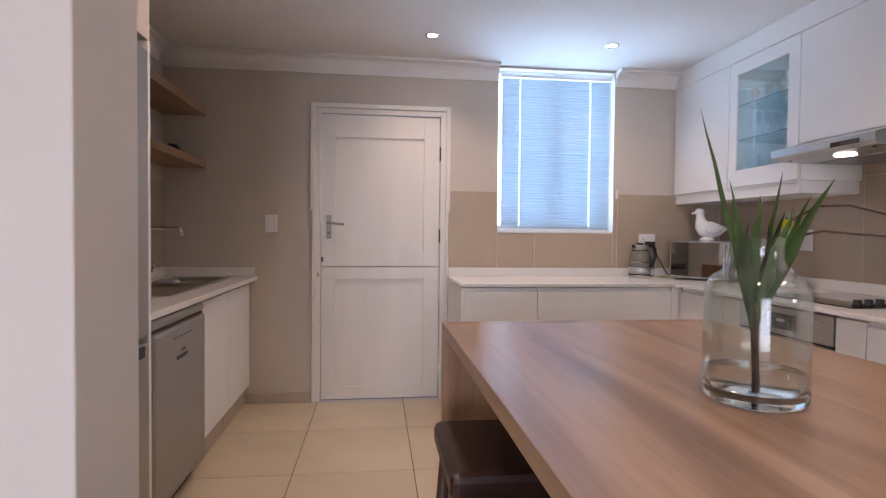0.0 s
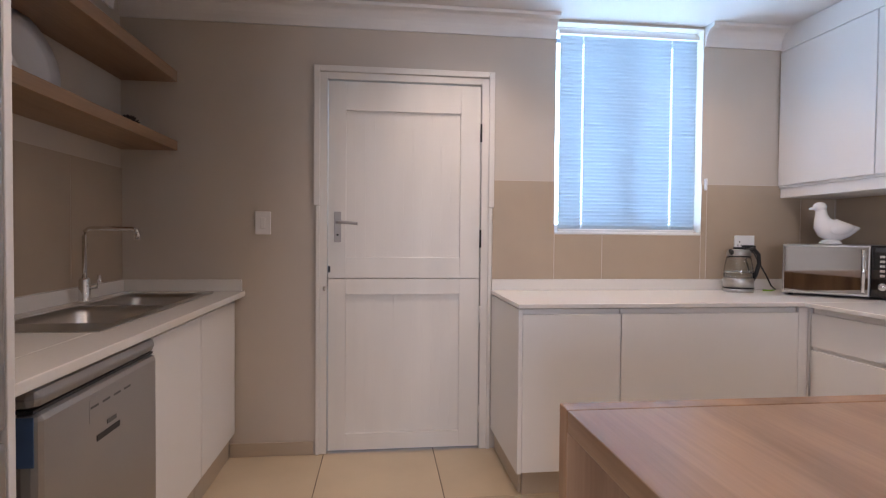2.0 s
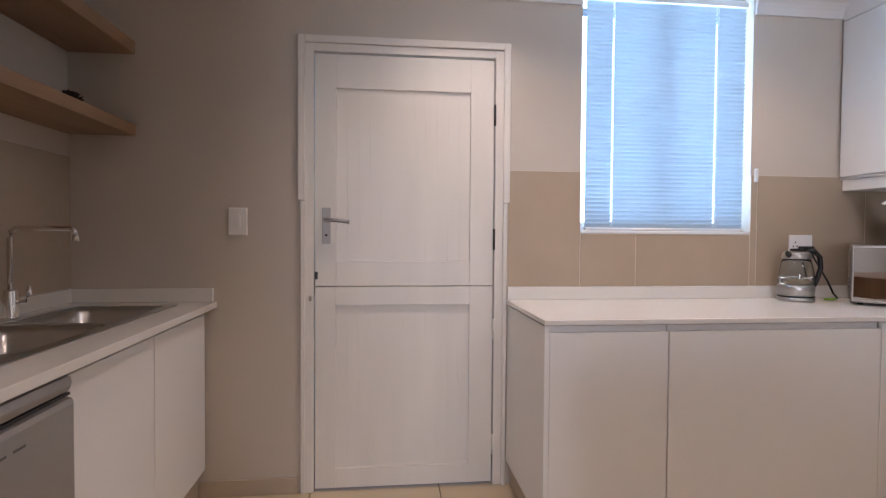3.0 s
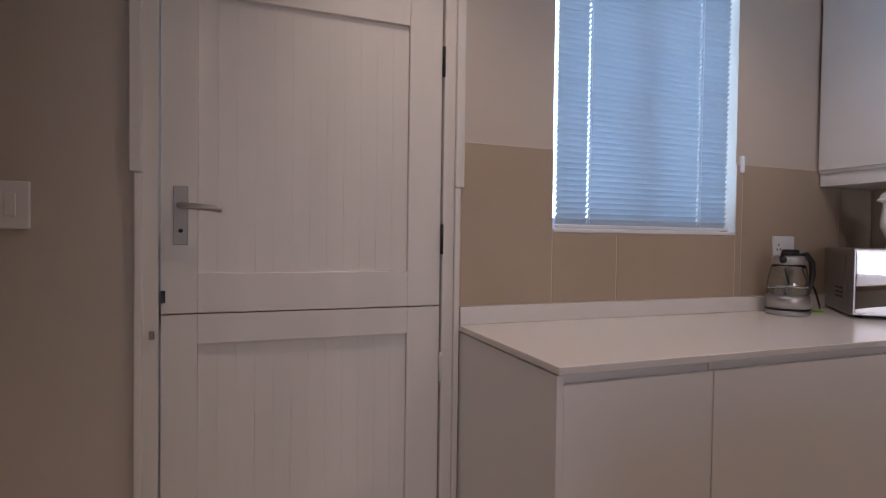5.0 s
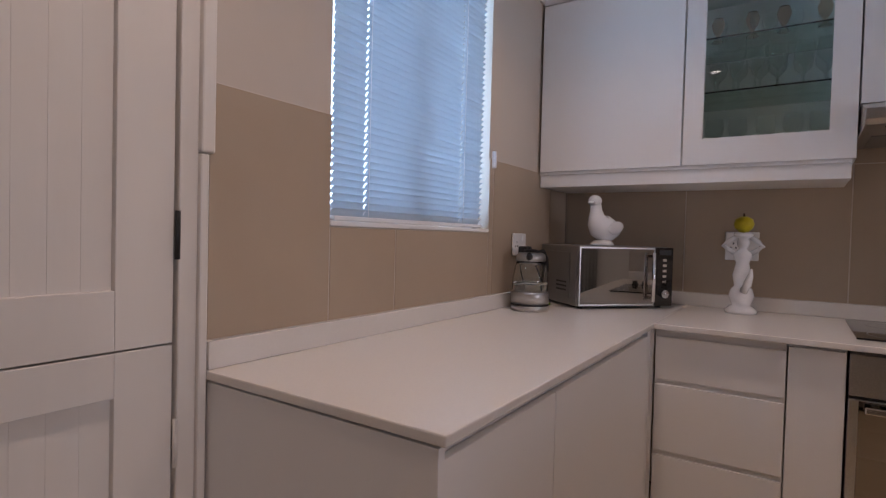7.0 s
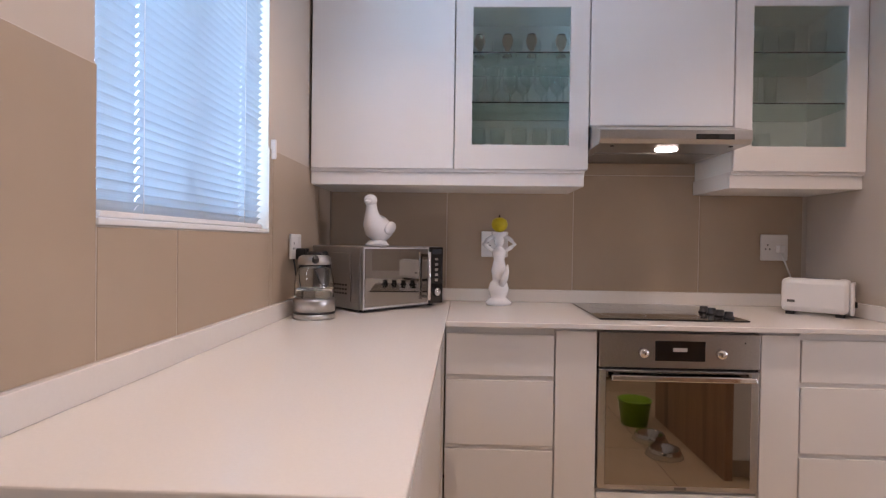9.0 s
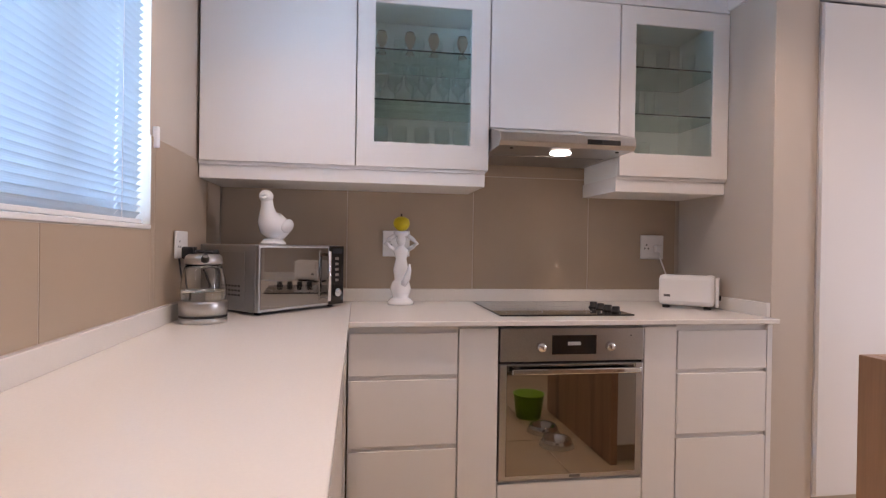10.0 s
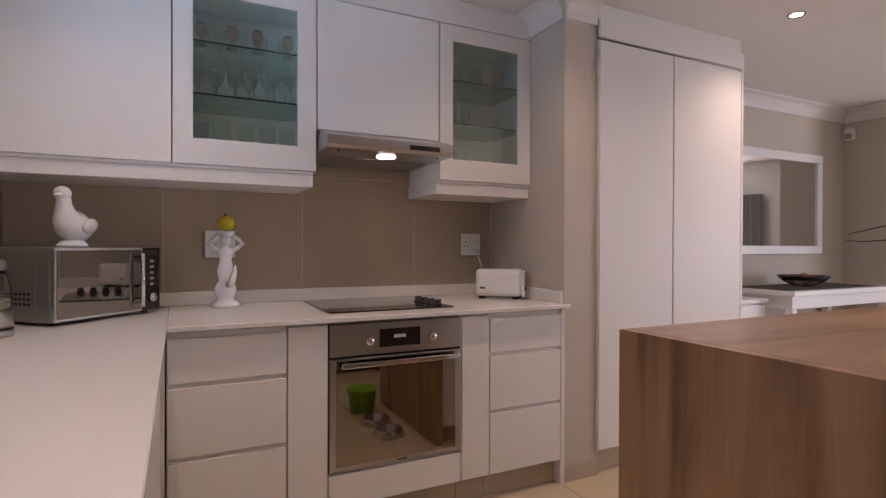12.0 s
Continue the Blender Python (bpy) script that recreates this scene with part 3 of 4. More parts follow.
for y0, y1 in ((2.885, 4.09), (1.702, 2.262)):
    pe = thing("pelmet", (3.08, (y0 + y1) / 2, PEL), "white light pelmet below the wall cabinets", "panel")
    part("front_board", boxes((UX + 0.020, UX + 0.038, y0, y1, PEL, UZ0 - 0.014, 0.002)), M_CAB, pe)
    part("top_strip", boxes((UX + 0.010, UX + 0.044, y0, y1, UZ0 - 0.0135, UZ0 - 0.001)), M_CAB, pe)
    part("bottom_board", boxes((UX + 0.0385, XR - 0.001, y0, y1, PEL + 0.001, PEL + 0.018)), M_CAB, pe)
    for ye in (y0, y1 - 0.018):
        part("end_board", boxes((UX + 0.0385, XR - 0.001, ye, ye + 0.018, PEL + 0.0185, UZ0 - 0.002)), M_CAB, pe)

# hood
hood = thing("extractor_hood", (3.0, 2.564, 1.60), "slim stainless steel extractor hood with a lit lamp", "hood")
bm = bmesh.new()
prof = [(2.72, 1.660), (2.72, 1.624), (2.735, 1.606), (XR - 0.002, 1.606), (XR - 0.002, 1.708), (2.884, 1.708)]
e0 = [bm.verts.new((x, 2.262, z)) for x, z in prof]
e1 = [bm.verts.new((x, 2.866, z)) for x, z in prof]
for i in range(6):
    bm.faces.new((e0[i], e0[(i + 1) % 6], e1[(i + 1) % 6], e1[i]))
bm.faces.new(e0)
bm.faces.new(e1[::-1])
bmesh.ops.bevel(bm, geom=bm.edges[:], offset=0.002, segments=1, affect="EDGES")
part("housing", bm, M_STEEL, hood)
part("control_strip", boxes((2.7165, 2.7195, 2.335, 2.485, 1.622, 1.644, 0.0008)), M_DARKG, hood)
part("lamp", lathe([(0, -0.004), (0.040, -0.004), (0.046, -0.001), (0.046, 0.004), (0, 0.004)], 28, (2.86, 2.55, 1.6035)), M_LIT, hood, "round lit lamp")
part("filter", boxes((2.96, 3.24, 2.30, 2.83, 1.602, 1.6055, 0.001)), M_SILVER, hood)
for y in (2.32, 2.80):
    part("screw", lathe([(0, 0), (0.008, 0), (0.008, 0.004), (0, 0.004)], 12, (2.78, y, 1.6025)), M_BLACK, hood)

# ---- tall cupboard ----
tall = thing("tall_cupboard", (2.93, 0.93, 0), "tall white two-door cupboard reaching the ceiling", "cupboard")
part("body", boxes((2.602, XR - 0.002, 0.372, 1.486, 0.12, 2.26, 0.001)), M_CAB, tall)
part("door", boxes((2.580, 2.600, 0.955, 1.484, 0.135, 2.248, 0.0025)), M_CAB, tall)
part("door", boxes((2.580, 2.600, 0.374, 0.945, 0.135, 2.248, 0.0025)), M_CAB, tall)
part("fascia", boxes((2.576, 2.594, 0.352, 1.4895, 2.262, 2.355, 0.002), (2.590, XR - 0.002, 0.362, 1.4895, 2.356, H - 0.001, 0.002)), M_CAB, tall)
part("plinth", boxes((2.625, 2.64, 0.374, 1.486, 0.0, 0.12, 0.001), (2.64, XR - 0.02, 0.376, 0.39, 0.0, 0.12, 0.001)), M_SKIRT, tall)
part("side_panel", boxes((2.580, XR - 0.002, 0.352, 0.370, 0.0, 2.26, 0.001)), M_CAB, tall)

# ---- island ----
IX0, IX1, IY0, IY1 = 0.860, 1.852, 0.28, 2.064
isl = thing("kitchen_island", (1.33, 1.19, 0), "kitchen island in walnut-look laminate with full-height end panels", "island")
part("top", boxes((IX0, IX1, IY0 + 0.042, IY1 - 0.042, 0.862, 0.90, 0.002)), M_ISL, isl)
part("end_panel", boxes((IX0, IX1, IY1 - 0.040, IY1, 0.0, 0.90, 0.002)), M_ISLV, isl)
part("end_panel", boxes((IX0, IX1, IY0, IY0 + 0.040, 0.0, 0.90, 0.002)), M_ISLV, isl)
part("cabinet", boxes((1.22, IX1 - 0.02, IY0 + 0.042, IY1 - 0.042, 0.10, 0.860, 0.002)), M_CAB, isl)
part("plinth", boxes((1.25, IX1 - 0.06, IY0 + 0.042, IY1 - 0.042, 0.0, 0.098)), M_SKIRT, isl)


def stool(x, y):
    s = thing("bar_stool", (x, y, 0), "low bar stool with dark brown leather seat tucked under the island", "stool", "stools at the island")
    part("seat", boxes((x - 0.18, x + 0.18, y - 0.19, y + 0.19, 0.585, 0.655, 0.02)), M_STOOL, s)
    for sx in (-1, 1):
        for sy in (-1, 1):
            part("leg", tube([(x + sx * 0.185, y + sy * 0.185, 0.0), (x + sx * 0.145, y + sy * 0.150, 0.588)], 0.018, 8), M_SLEG, s)
    for sy in (-1, 1):
        part("stretcher", tube([(x - 0.165, y + sy * 0.17, 0.22), (x + 0.165, y + sy * 0.17, 0.22)], 0.011, 8), M_SLEG, s)
    return s


stool(0.985, 1.60)
stool(0.985, 1.00)

# ---- sink run ----
SX = -0.241
worktop((-0.5, 3.1, 0.872), "white quartz worktop round the inset sink", ((XL + 0.001, -0.34, 2.218, 2.985, 0.872, 0.90), (-0.3398, -0.190, 2.218, YB - 0.001, 0.872, 0.90), (XL + 0.001, -0.34, 3.955, YB - 0.001, 0.872, 0.90), (XL + 0.001, -0.712, 2.9852, 3.9548, 0.872, 0.90)), ((XL + 0.001, XL + 0.019, 2.218, YB - 0.02, 0.9005, 0.962), (XL + 0.001, -0.205, YB - 0.0195, YB - 0.001, 0.9005, 0.962)))
for a, b in ((3.012, 3.545), (3.549, 4.085)):
    base_unit((-0.45, (a + b) / 2, 0), "white handleless base cabinet under the sink", [("door", (SX - 0.018, SX, a + 0.001, b - 0.001, 0.135, 0.846))], [(XL + 0.01, SX - 0.020, a, b, 0.12, 0.70)], (-0.285, -0.272, a, b, 0, 0.118))
tagged(part("divider_panel", boxes((XL + 0.002, -0.150, 2.192, 2.214, 0.0, 1.858, 0.002)), M_CAB), "white end panel between fridge and dishwasher", "panel")

sink = thing("sink", (-0.48, 3.45, 0.90), "stainless steel double-bowl inset sink with drainer", "sink")
SY0, SY1 = 2.86, 3.975
def bowl(y0, y1, depth):
    bm = bmesh.new()
    x0, x1 = -0.655, -0.315
    prof = [(0.0, 0.902), (0.012, 0.897), (0.022, 0.88), (0.030, 0.91 - depth), (0.055, 0.90 - depth)]
    rings = []
    for ins, z in prof:
        a0, a1, b0, b1 = x0 + ins, x1 - ins, y0 + ins, y1 - ins
        r = 0.045
        pts = []
        for cx, cy, st in ((a1 - r, b1 - r, 0), (a0 + r, b1 - r, 90), (a0 + r, b0 + r, 180), (a1 - r, b0 + r, 270)):
            for k in range(5):
                t = radians(st + 22.5 * k)
                pts.append(bm.verts.new((cx + r * math.cos(t), cy + r * math.sin(t), z)))
        rings.append(pts)
    for a, b in zip(rings, rings[1:]):
        for k in range(20):
            f = bm.faces.new((a[k], a[(k + 1) % 20], b[(k + 1) % 20], b[k]))
            f.smooth = True
    bm.faces.new(rings[-1])
    return bm


part("bowl", bowl(3.50, 3.93, 0.16), M_STEEL, sink)
part("bowl", bowl(3.02, 3.46, 0.16), M_STEEL, sink)
part("rim", boxes((-0.685, -0.655, SY0, SY1, 0.9005, 0.904, 0.001), (-0.315, -0.275, SY0, SY1, 0.9005, 0.904, 0.001), (-0.655, -0.315, 3.93, SY1, 0.9005, 0.904, 0.001), (-0.655, -0.315, 3.46, 3.50, 0.9005, 0.904, 0.001), (-0.655, -0.315, SY0, 3.02, 0.9005, 0.904, 0.001)), M_STEEL, sink)
for y in (3.715, 3.24):
    part("drain", lathe([(0, 0), (0.04, 0), (0.042, 0.003), (0.02, 0.005), (0, 0.004)], 20, (-0.485, y, 0.741)), M_CHROME, sink)
tap = thing("tap", (-0.70, 3.60, 0.90), "chrome kitchen mixer tap with tall square swivel spout", "tap")
part("base", lathe([(0, 0.003), (0.026, 0.003), (0.024, 0.012), (0.022, 0.10), (0.019, 0.108), (0, 0.108)], 24, (-0.70, 3.60, 0.90)), M_CHROME, tap)
part("spout", tube([(-0.70, 3.60, 1.0), (-0.70, 3.60, 1.19), (-0.697, 3.60, 1.21), (-0.68, 3.60, 1.222), (-0.66, 3.60, 1.224), (-0.50, 3.60, 1.222), (-0.487, 3.60, 1.218), (-0.482, 3.60, 1.195)], 0.0095, 12), M_CHROME, tap)
part("aerator", lathe([(0, 0), (0.012, 0), (0.012, 0.022), (0, 0.022)], 16, (-0.482, 3.60, 1.178)), M_CHROME, tap)
part("lever", tube([(-0.68, 3.60, 0.965), (-0.655, 3.605, 0.968), (-0.645, 3.61, 0.99), (-0.645, 3.61, 1.02)], 0.008, 10), M_CHROME, tap)

for ob in (sink, tap):
    ob.matrix_world = Matrix.Translation((-0.04, 0, 0)) @ ob.matrix_world

# dishwasher
dw = thing("dishwasher", (-0.45, 2.5450, 0), "freestanding silver-grey dishwasher under the worktop", "dishwasher")
part("body", boxes((XL + 0.11, -0.19, 2.2300, 2.8600, 0.03, 0.842, 0.004)), M_SILVER, dw)
wdoor = part("door", boxes((-0.188, -0.132, 2.2330, 2.8570, 0.09, 0.806, 0.018)), M_SILVER, dw)
part("lid", boxes((-0.30, -0.136, 2.2290, 2.8610, 0.813, 0.862, 0.022)), M_SILVER, dw)
part("seam", boxes((-0.186, -0.146, 2.2370, 2.8530, 0.806, 0.813)), M_BLACK, dw)
part("kick_plate", boxes((-0.21, -0.20, 2.2370, 2.8530, 0.0, 0.088)), M_BLACK, dw)
part("handle_recess", boxes((-0.134, -0.1305, 2.4700, 2.5950, 0.655, 0.672, 0.0015)), M_BLACK, wdoor)
part("label", boxes((-0.1325, -0.1312, 2.4350, 2.6850, 0.715, 0.775)), M_SILVER, wdoor, "pale printed programme label")
for i in range(4):
    part("print_line", boxes((-0.1314, -0.1309, 2.4400 + 0.06 * i, 2.4800 + 0.06 * i, 0.750, 0.756)), M_PRINT, wdoor)
part("badge", boxes((-0.1325, -0.1309, 2.5250, 2.5750, 0.684, 0.696)), M_PRINT, wdoor)
part("tape", boxes((-0.178, -0.142, 2.2300, 2.2328, 0.69, 0.80)), M_TAPE, wdoor, "strip of blue protective film")

dw.matrix_world = Matrix.Translation((-0.072, 0.140, 0)) @ dw.matrix_world

# fridge
fr = thing("fridge", (-0.44, 1.82, 0), "tall silver-grey fridge freezer with a water dispenser", "fridge")
part("body", boxes((XL + 0.03, -0.203, 1.455, 2.185, 0.02, 1.82, 0.004)), M_SILVER, fr)
fd = part("fridge_door", boxes((-0.200, -0.142, 1.458, 2.182, 0.84, 1.818, 0.012)), M_SILVER, fr)
fz = part("freezer_door", boxes((-0.200, -0.142, 1.458, 2.182, 0.05, 0.822, 0.012)), M_SILVER, fr)
part("grip_recess", boxes((-0.155, -0.1402, 1.51, 2.14, 0.775, 0.815, 0.002)), M_BLACK, fz)
disp = part("dispenser_panel", boxes((-0.1422, -0.1402, 1.66, 1.90, 1.145, 1.19, 0.001)), M_DARKG, fd)
part("dispenser", boxes((-0.1422, -0.1405, 1.67, 1.895, 0.985, 1.142, 0.001)), M_LABEL, fd, "pale dispenser recess")
part("print_line", boxes((-0.1400, -0.1396, 1.77, 1.84, 1.163, 1.169)), M_LABEL, disp)

# shelves
for z0, z1, lab in ((1.640, 1.690, "thick oak floating shelf above the sink with a dried flower"), (1.998, 2.055, "thick oak floating shelf high above the sink")):
    tagged(part("floating_shelf", boxes((XL + 0.001, -0.534, 2.217, YB - 0.001, z0, z1, 0.002)), M_SHELF), lab, "shelf", "floating shelves")
fl = bmesh.new()
for i in range(26):
    a = 2.4 * i
    t = radians(20 + 55 * (i / 26))
    d = Vector((math.cos(a) * math.cos(t), math.sin(a) * math.cos(t), math.sin(t)))
    c = Vector((-0.645, 3.80, 1.706)) + d * 0.03
    ball(fl, *c, 0.026, 0.010, 0.005, d.to_track_quat("X", "Z").to_matrix().to_4x4(), 8)
lathe([(0, 0), (0.03, 0), (0.036, 0.01), (0, 0.018)], 14, (-0.645, 3.80, 1.6915), fl)
tagged(part("dried_flower", fl, M_DARKFLOW), "small dark dried flower lying on the shelf", "ornament")
pl = lathe([(0, 0), (0.10, 0.0), (0.155, 0.018), (0.158, 0.022), (0.10, 0.008), (0, 0.006)], 36)
plate_ob = tagged(part("plate", pl, M_CERAM), "round white plate leaning on the wall on the shelf", "plate")
plate_ob.matrix_world = pose(-0.752, 3.25, 1.845, 0, 76, 0)

# ---- small things on the worktop ----
# microwave, set across the corner
mw = thing("microwave", (0, 0, 0), "silver microwave with mirrored door standing in the corner", "microwave")
part("body", boxes((-0.25, 0.25, -0.17, 0.19, 0.010, 0.275, 0.006)), M_SILVER, mw)
mdoor = part("door", boxes((-0.248, 0.150, -0.190, -0.171, 0.012, 0.273, 0.003)), M_STEEL, mw)
part("window", boxes((-0.240, 0.142, -0.193, -0.1905, 0.022, 0.264, 0.001)), M_MIRD, mdoor, "mirrored glass")
part("handle", tube([(0.120, -0.222, 0.035), (0.120, -0.222, 0.250)], 0.008, 12), M_CHROME, mdoor)
for z in (0.05, 0.235):
    part("handle_mount", boxes((0.114, 0.126, -0.222, -0.1932, z - 0.006, z + 0.006)), M_CHROME, mdoor)
mp_ = part("control_panel", boxes((0.152, 0.249, -0.190, -0.171, 0.012, 0.273, 0.003)), M_DARKG, mw)
for i in range(5):
    part("button", boxes((0.190, 0.212, -0.1925, -0.1902, 0.115 + i * 0.024, 0.127 + i * 0.024, 0.001)), M_CHROME, mp_)
kn = part("knob", lathe([(0, 0), (0.020, 0), (0.018, 0.014), (0, 0.015)], 20), M_CHROME, mp_)
kn.matrix_world = pose(0.202, -0.190, 0.066, 90, 0, 0)
part("display", boxes((0.170, 0.235, -0.1925, -0.1902, 0.240, 0.262, 0.001)), M_BLACK, mp_)
part("side_panel", boxes((-0.2535, -0.2505, -0.11, 0.14, 0.04, 0.245, 0.001)), M_SILVER, mw)
for i in range(5):
    for j in range(3):
        part("vent", boxes((-0.2545, -0.2536, -0.085 + i * 0.02, -0.072 + i * 0.02, 0.07 + j * 0.018, 0.078 + j * 0.018)), M_BLACK, mw)
for sx in (-0.21, 0.21):
    for sy in (-0.14, 0.15):
        part("foot", lathe([(0, 0), (0.014, 0), (0.014, 0.011), (0, 0.011)], 12, (sx, sy, 0)), M_BLACK, mw)
MWM = pose(3.01, 3.80, 0.901, 0, 0, -42)
mw.matrix_world = MWM @ Matrix.Diagonal((0.94, 1, 1, 1))

# ceramic duck: plump body swept from the tail up into the neck, on a small foot
SPINE = [(-0.126, 0.088, 0.006), (-0.104, 0.084, 0.020), (-0.074, 0.078, 0.040), (-0.038, 0.075, 0.056), (-0.002, 0.078, 0.064), (0.024, 0.090, 0.062), (0.040, 0.112, 0.051), (0.047, 0.136, 0.038), (0.050, 0.160, 0.030), (0.052, 0.184, 0.027), (0.054, 0.200, 0.024)]
dk = bmesh.new()
rings = []
for k, (x, z, r) in enumerate(SPINE):
    a, b = SPINE[max(k - 1, 0)], SPINE[min(k + 1, len(SPINE) - 1)]
    across = Vector((a[1] - b[1], 0, b[0] - a[0])).normalized()
    rings.append([dk.verts.new(Vector((x, 0, z)) + r * (0.86 * math.cos(math.pi * i / 13) * Vector((0, 1, 0)) + math.sin(math.pi * i / 13) * across)) for i in range(26)])
for a, b in zip(rings, rings[1:]):
    for i in range(26):
        dk.faces.new((a[i], a[(i + 1) % 26], b[(i + 1) % 26], b[i])).smooth = True
dk.faces.new(rings[0][::-1])
lathe([(0, 0), (0.052, 0), (0.055, 0.006), (0.048, 0.014), (0.040, 0.024), (0, 0.03)], 28, (0.006, 0, 0), dk)
ball(dk, 0.058, 0, 0.204, 0.034, 0.028, 0.0285)
ball(dk, 0.092, 0.012, 0.197, 0.023, 0.015, 0.009, pose(0, 0, 0, 0, 10, 20))
for sy in (-1, 1):
    ball(dk, -0.034, sy * 0.044, 0.082, 0.060, 0.012, 0.030, pose(0, 0, 0, 0, 10, sy * 10))
duck = tagged(part("duck_figurine", dk, M_CERAM), "white glazed ceramic duck standing on the microwave", "figurine")
duck.matrix_world = pose(2.985, 3.80, 1.177, 0, 0, 152)

# mermaid-like candle pillar
st = lathe([(0, 0), (0.062, 0), (0.064, 0.012), (0.05, 0.028), (0.036, 0.036), (0.044, 0.055), (0.050, 0.08), (0.042, 0.108), (0.030, 0.122), (0.034, 0.145), (0.038, 0.17), (0.031, 0.20), (0.026, 0.225), (0.034, 0.25), (0.036, 0.268), (0.020, 0.283), (0.013, 0.29), (0.021, 0.30), (0.024, 0.318), (0.020, 0.335), (0.034, 0.342), (0.038, 0.352), (0.036, 0.36), (0, 0.36)], 28)
for s in (-1, 1):
    tube([(0, s * 0.030, 0.268), (-0.005, s * 0.055, 0.285), (-0.008, s * 0.074, 0.300), (-0.006, s * 0.058, 0.320), (0, s * 0.028, 0.342)], 0.011, 10, st)
tube([(-0.035, -0.01, 0.10), (-0.052, -0.025, 0.13), (-0.050, -0.035, 0.17), (-0.040, -0.038, 0.20)], 0.014, 10, st, [1.2, 1.2, 0.8, 0.3])
pillar = tagged(part("candle_pillar", st, M_CERAM), "white ceramic figural candle pillar on the worktop", "ornament")
pillar.matrix_world = pose(3.13, 3.235, 0.901) @ Matrix.Diagonal((1, 1, 0.965, 1))
fruit = thing("yellow_fruit", (3.13, 3.235, 1.249), "yellow fruit with short stem on the ceramic pillar", "fruit")
fb = lathe([(0, 0), (0.018, 0.003), (0.035, 0.02), (0.040, 0.038), (0.034, 0.058), (0.015, 0.070), (0, 0.068)], 24, (3.13, 3.235, 1.249))
part("flesh", fb, M_YELLOW, fruit)
part("stem", tube([(3.13, 3.235, 1.315), (3.132, 3.236, 1.333)], 0.004, 8), M_STEM, fruit)

# kettle
KX, KY = 2.565, 3.975
ke = thing("kettle", (KX, KY, 0.90), "glass and steel electric kettle with black handle", "kettle")
part("base", lathe([(0, 0.001), (0.078, 0.001), (0.080, 0.010), (0.080, 0.020), (0, 0.020)], 32, (KX, KY, 0.90)), M_STEEL, ke)
part("band", lathe([(0.0795, 0.0205), (0.0795, 0.028), (0, 0.028), (0, 0.0205)], 32, (KX, KY, 0.90)), M_BLACK, ke)
part("heater", lathe([(0, 0.0285), (0.079, 0.0285), (0.080, 0.07), (0.076, 0.078), (0, 0.078)], 32, (KX, KY, 0.90)), M_STEEL, ke)
jug = part("jug", lathe([(0.073, 0.079), (0.077, 0.10), (0.074, 0.14), (0.064, 0.19), (0.058, 0.205), (0.056, 0.205), (0.062, 0.188), (0.071, 0.14), (0.074, 0.10), (0.070, 0.0815)], 32, (KX, KY, 0.90)), M_GLASS, ke, "clear glass jug half full of water")
part("collar", lathe([(0.058, 0.2055), (0.064, 0.207), (0.060, 0.232), (0.050, 0.240), (0, 0.243)], 32, (KX, KY, 0.90)), M_STEEL, ke)
part("water", lathe([(0, 0.0815), (0.069, 0.0825), (0.0725, 0.10), (0.0725, 0.118), (0, 0.118)], 32, (KX, KY, 0.90)), M_GLASS, ke)
part("lid", lathe([(0, 0.2435), (0.030, 0.2435), (0.028, 0.254), (0, 0.256)], 24, (KX, KY, 0.90)), M_BLACK, ke)
part("spout", tube([(KX - 0.045, KY - 0.015, 1.118), (KX - 0.072, KY - 0.025, 1.136)], 0.018, 10, None, [1, 0.5]), M_BLACK, ke)
part("handle", tube([(KX + 0.045, KY - 0.01, 1.136), (KX + 0.075, KY - 0.02, 1.146), (KX + 0.102, KY - 0.025, 1.115), (KX + 0.108, KY - 0.025, 1.06), (KX + 0.092, KY - 0.02, 1.0), (KX + 0.076, KY - 0.015, 0.965)], 0.012, 10), M_BLACK, ke)
part("cord", tube([(KX + 0.07, KY + 0.02, 0.908), (KX + 0.14, KY + 0.06, 0.908), (KX + 0.17, KY + 0.10, 0.96), (KX + 0.14, KY + 0.118, 1.06), (KX + 0.10, KY + 0.118, 1.15)], 0.004, 8), M_BLACK, ke)


# sockets and switch
def plate_box(name, label, m, w, h, kind):
    s = thing(name, (0, 0, 0), label, kind)
    part("cover", boxes((-w / 2, w / 2, -0.010, 0, -h / 2, h / 2, 0.004)), M_PLAST, s)
    if kind == "socket":
        for cx in (-w / 4, ):
            for dx, dz in ((0, 0.012), (-0.010, -0.008), (0.010, -0.008)):
                part("hole", boxes((cx + dx - 0.003, cx + dx + 0.003, -0.0108, -0.0101, dz - 0.004, dz + 0.004)), M_BLACK, s)
        part("rocker", boxes((w / 4 - 0.008, w / 4 + 0.008, -0.013, -0.0102, 0.015, 0.04, 0.001)), M_PLAST, s)
    else:
        part("rocker", boxes((-0.012, 0.012, -0.0135, -0.0102, -0.03, 0.03, 0.0015)), M_PLAST, s)
    s.matrix_world = m
    return s


plate_box("light_switch", "white plastic light switch beside the door", pose(-0.097, YB - 0.001, 1.265), 0.083, 0.124, "switch")
s1 = plate_box("wall_socket", "white socket with a black plug by the window", pose(2.675, YB - 0.010, 1.172), 0.128, 0.10, "socket")
plate_box("wall_socket", "white blank socket behind the ceramic pillar", pose(XR - 0.011, 3.25, 1.19, 0, 0, -90), 0.135, 0.13, "socket")
s3 = plate_box("wall_socket", "white socket with the toaster's plug", pose(XR - 0.011, 1.865, 1.193, 0, 0, -90), 0.132, 0.13, "socket")
for dx in (0.005, 0.04):
    tagged(part("plug", boxes((2.665 + dx - 0.016, 2.665 + dx + 0.016, 4.04, 4.0785, 1.12, 1.165, 0.006)), M_BLACK), "black plug in the wall socket", "plug")
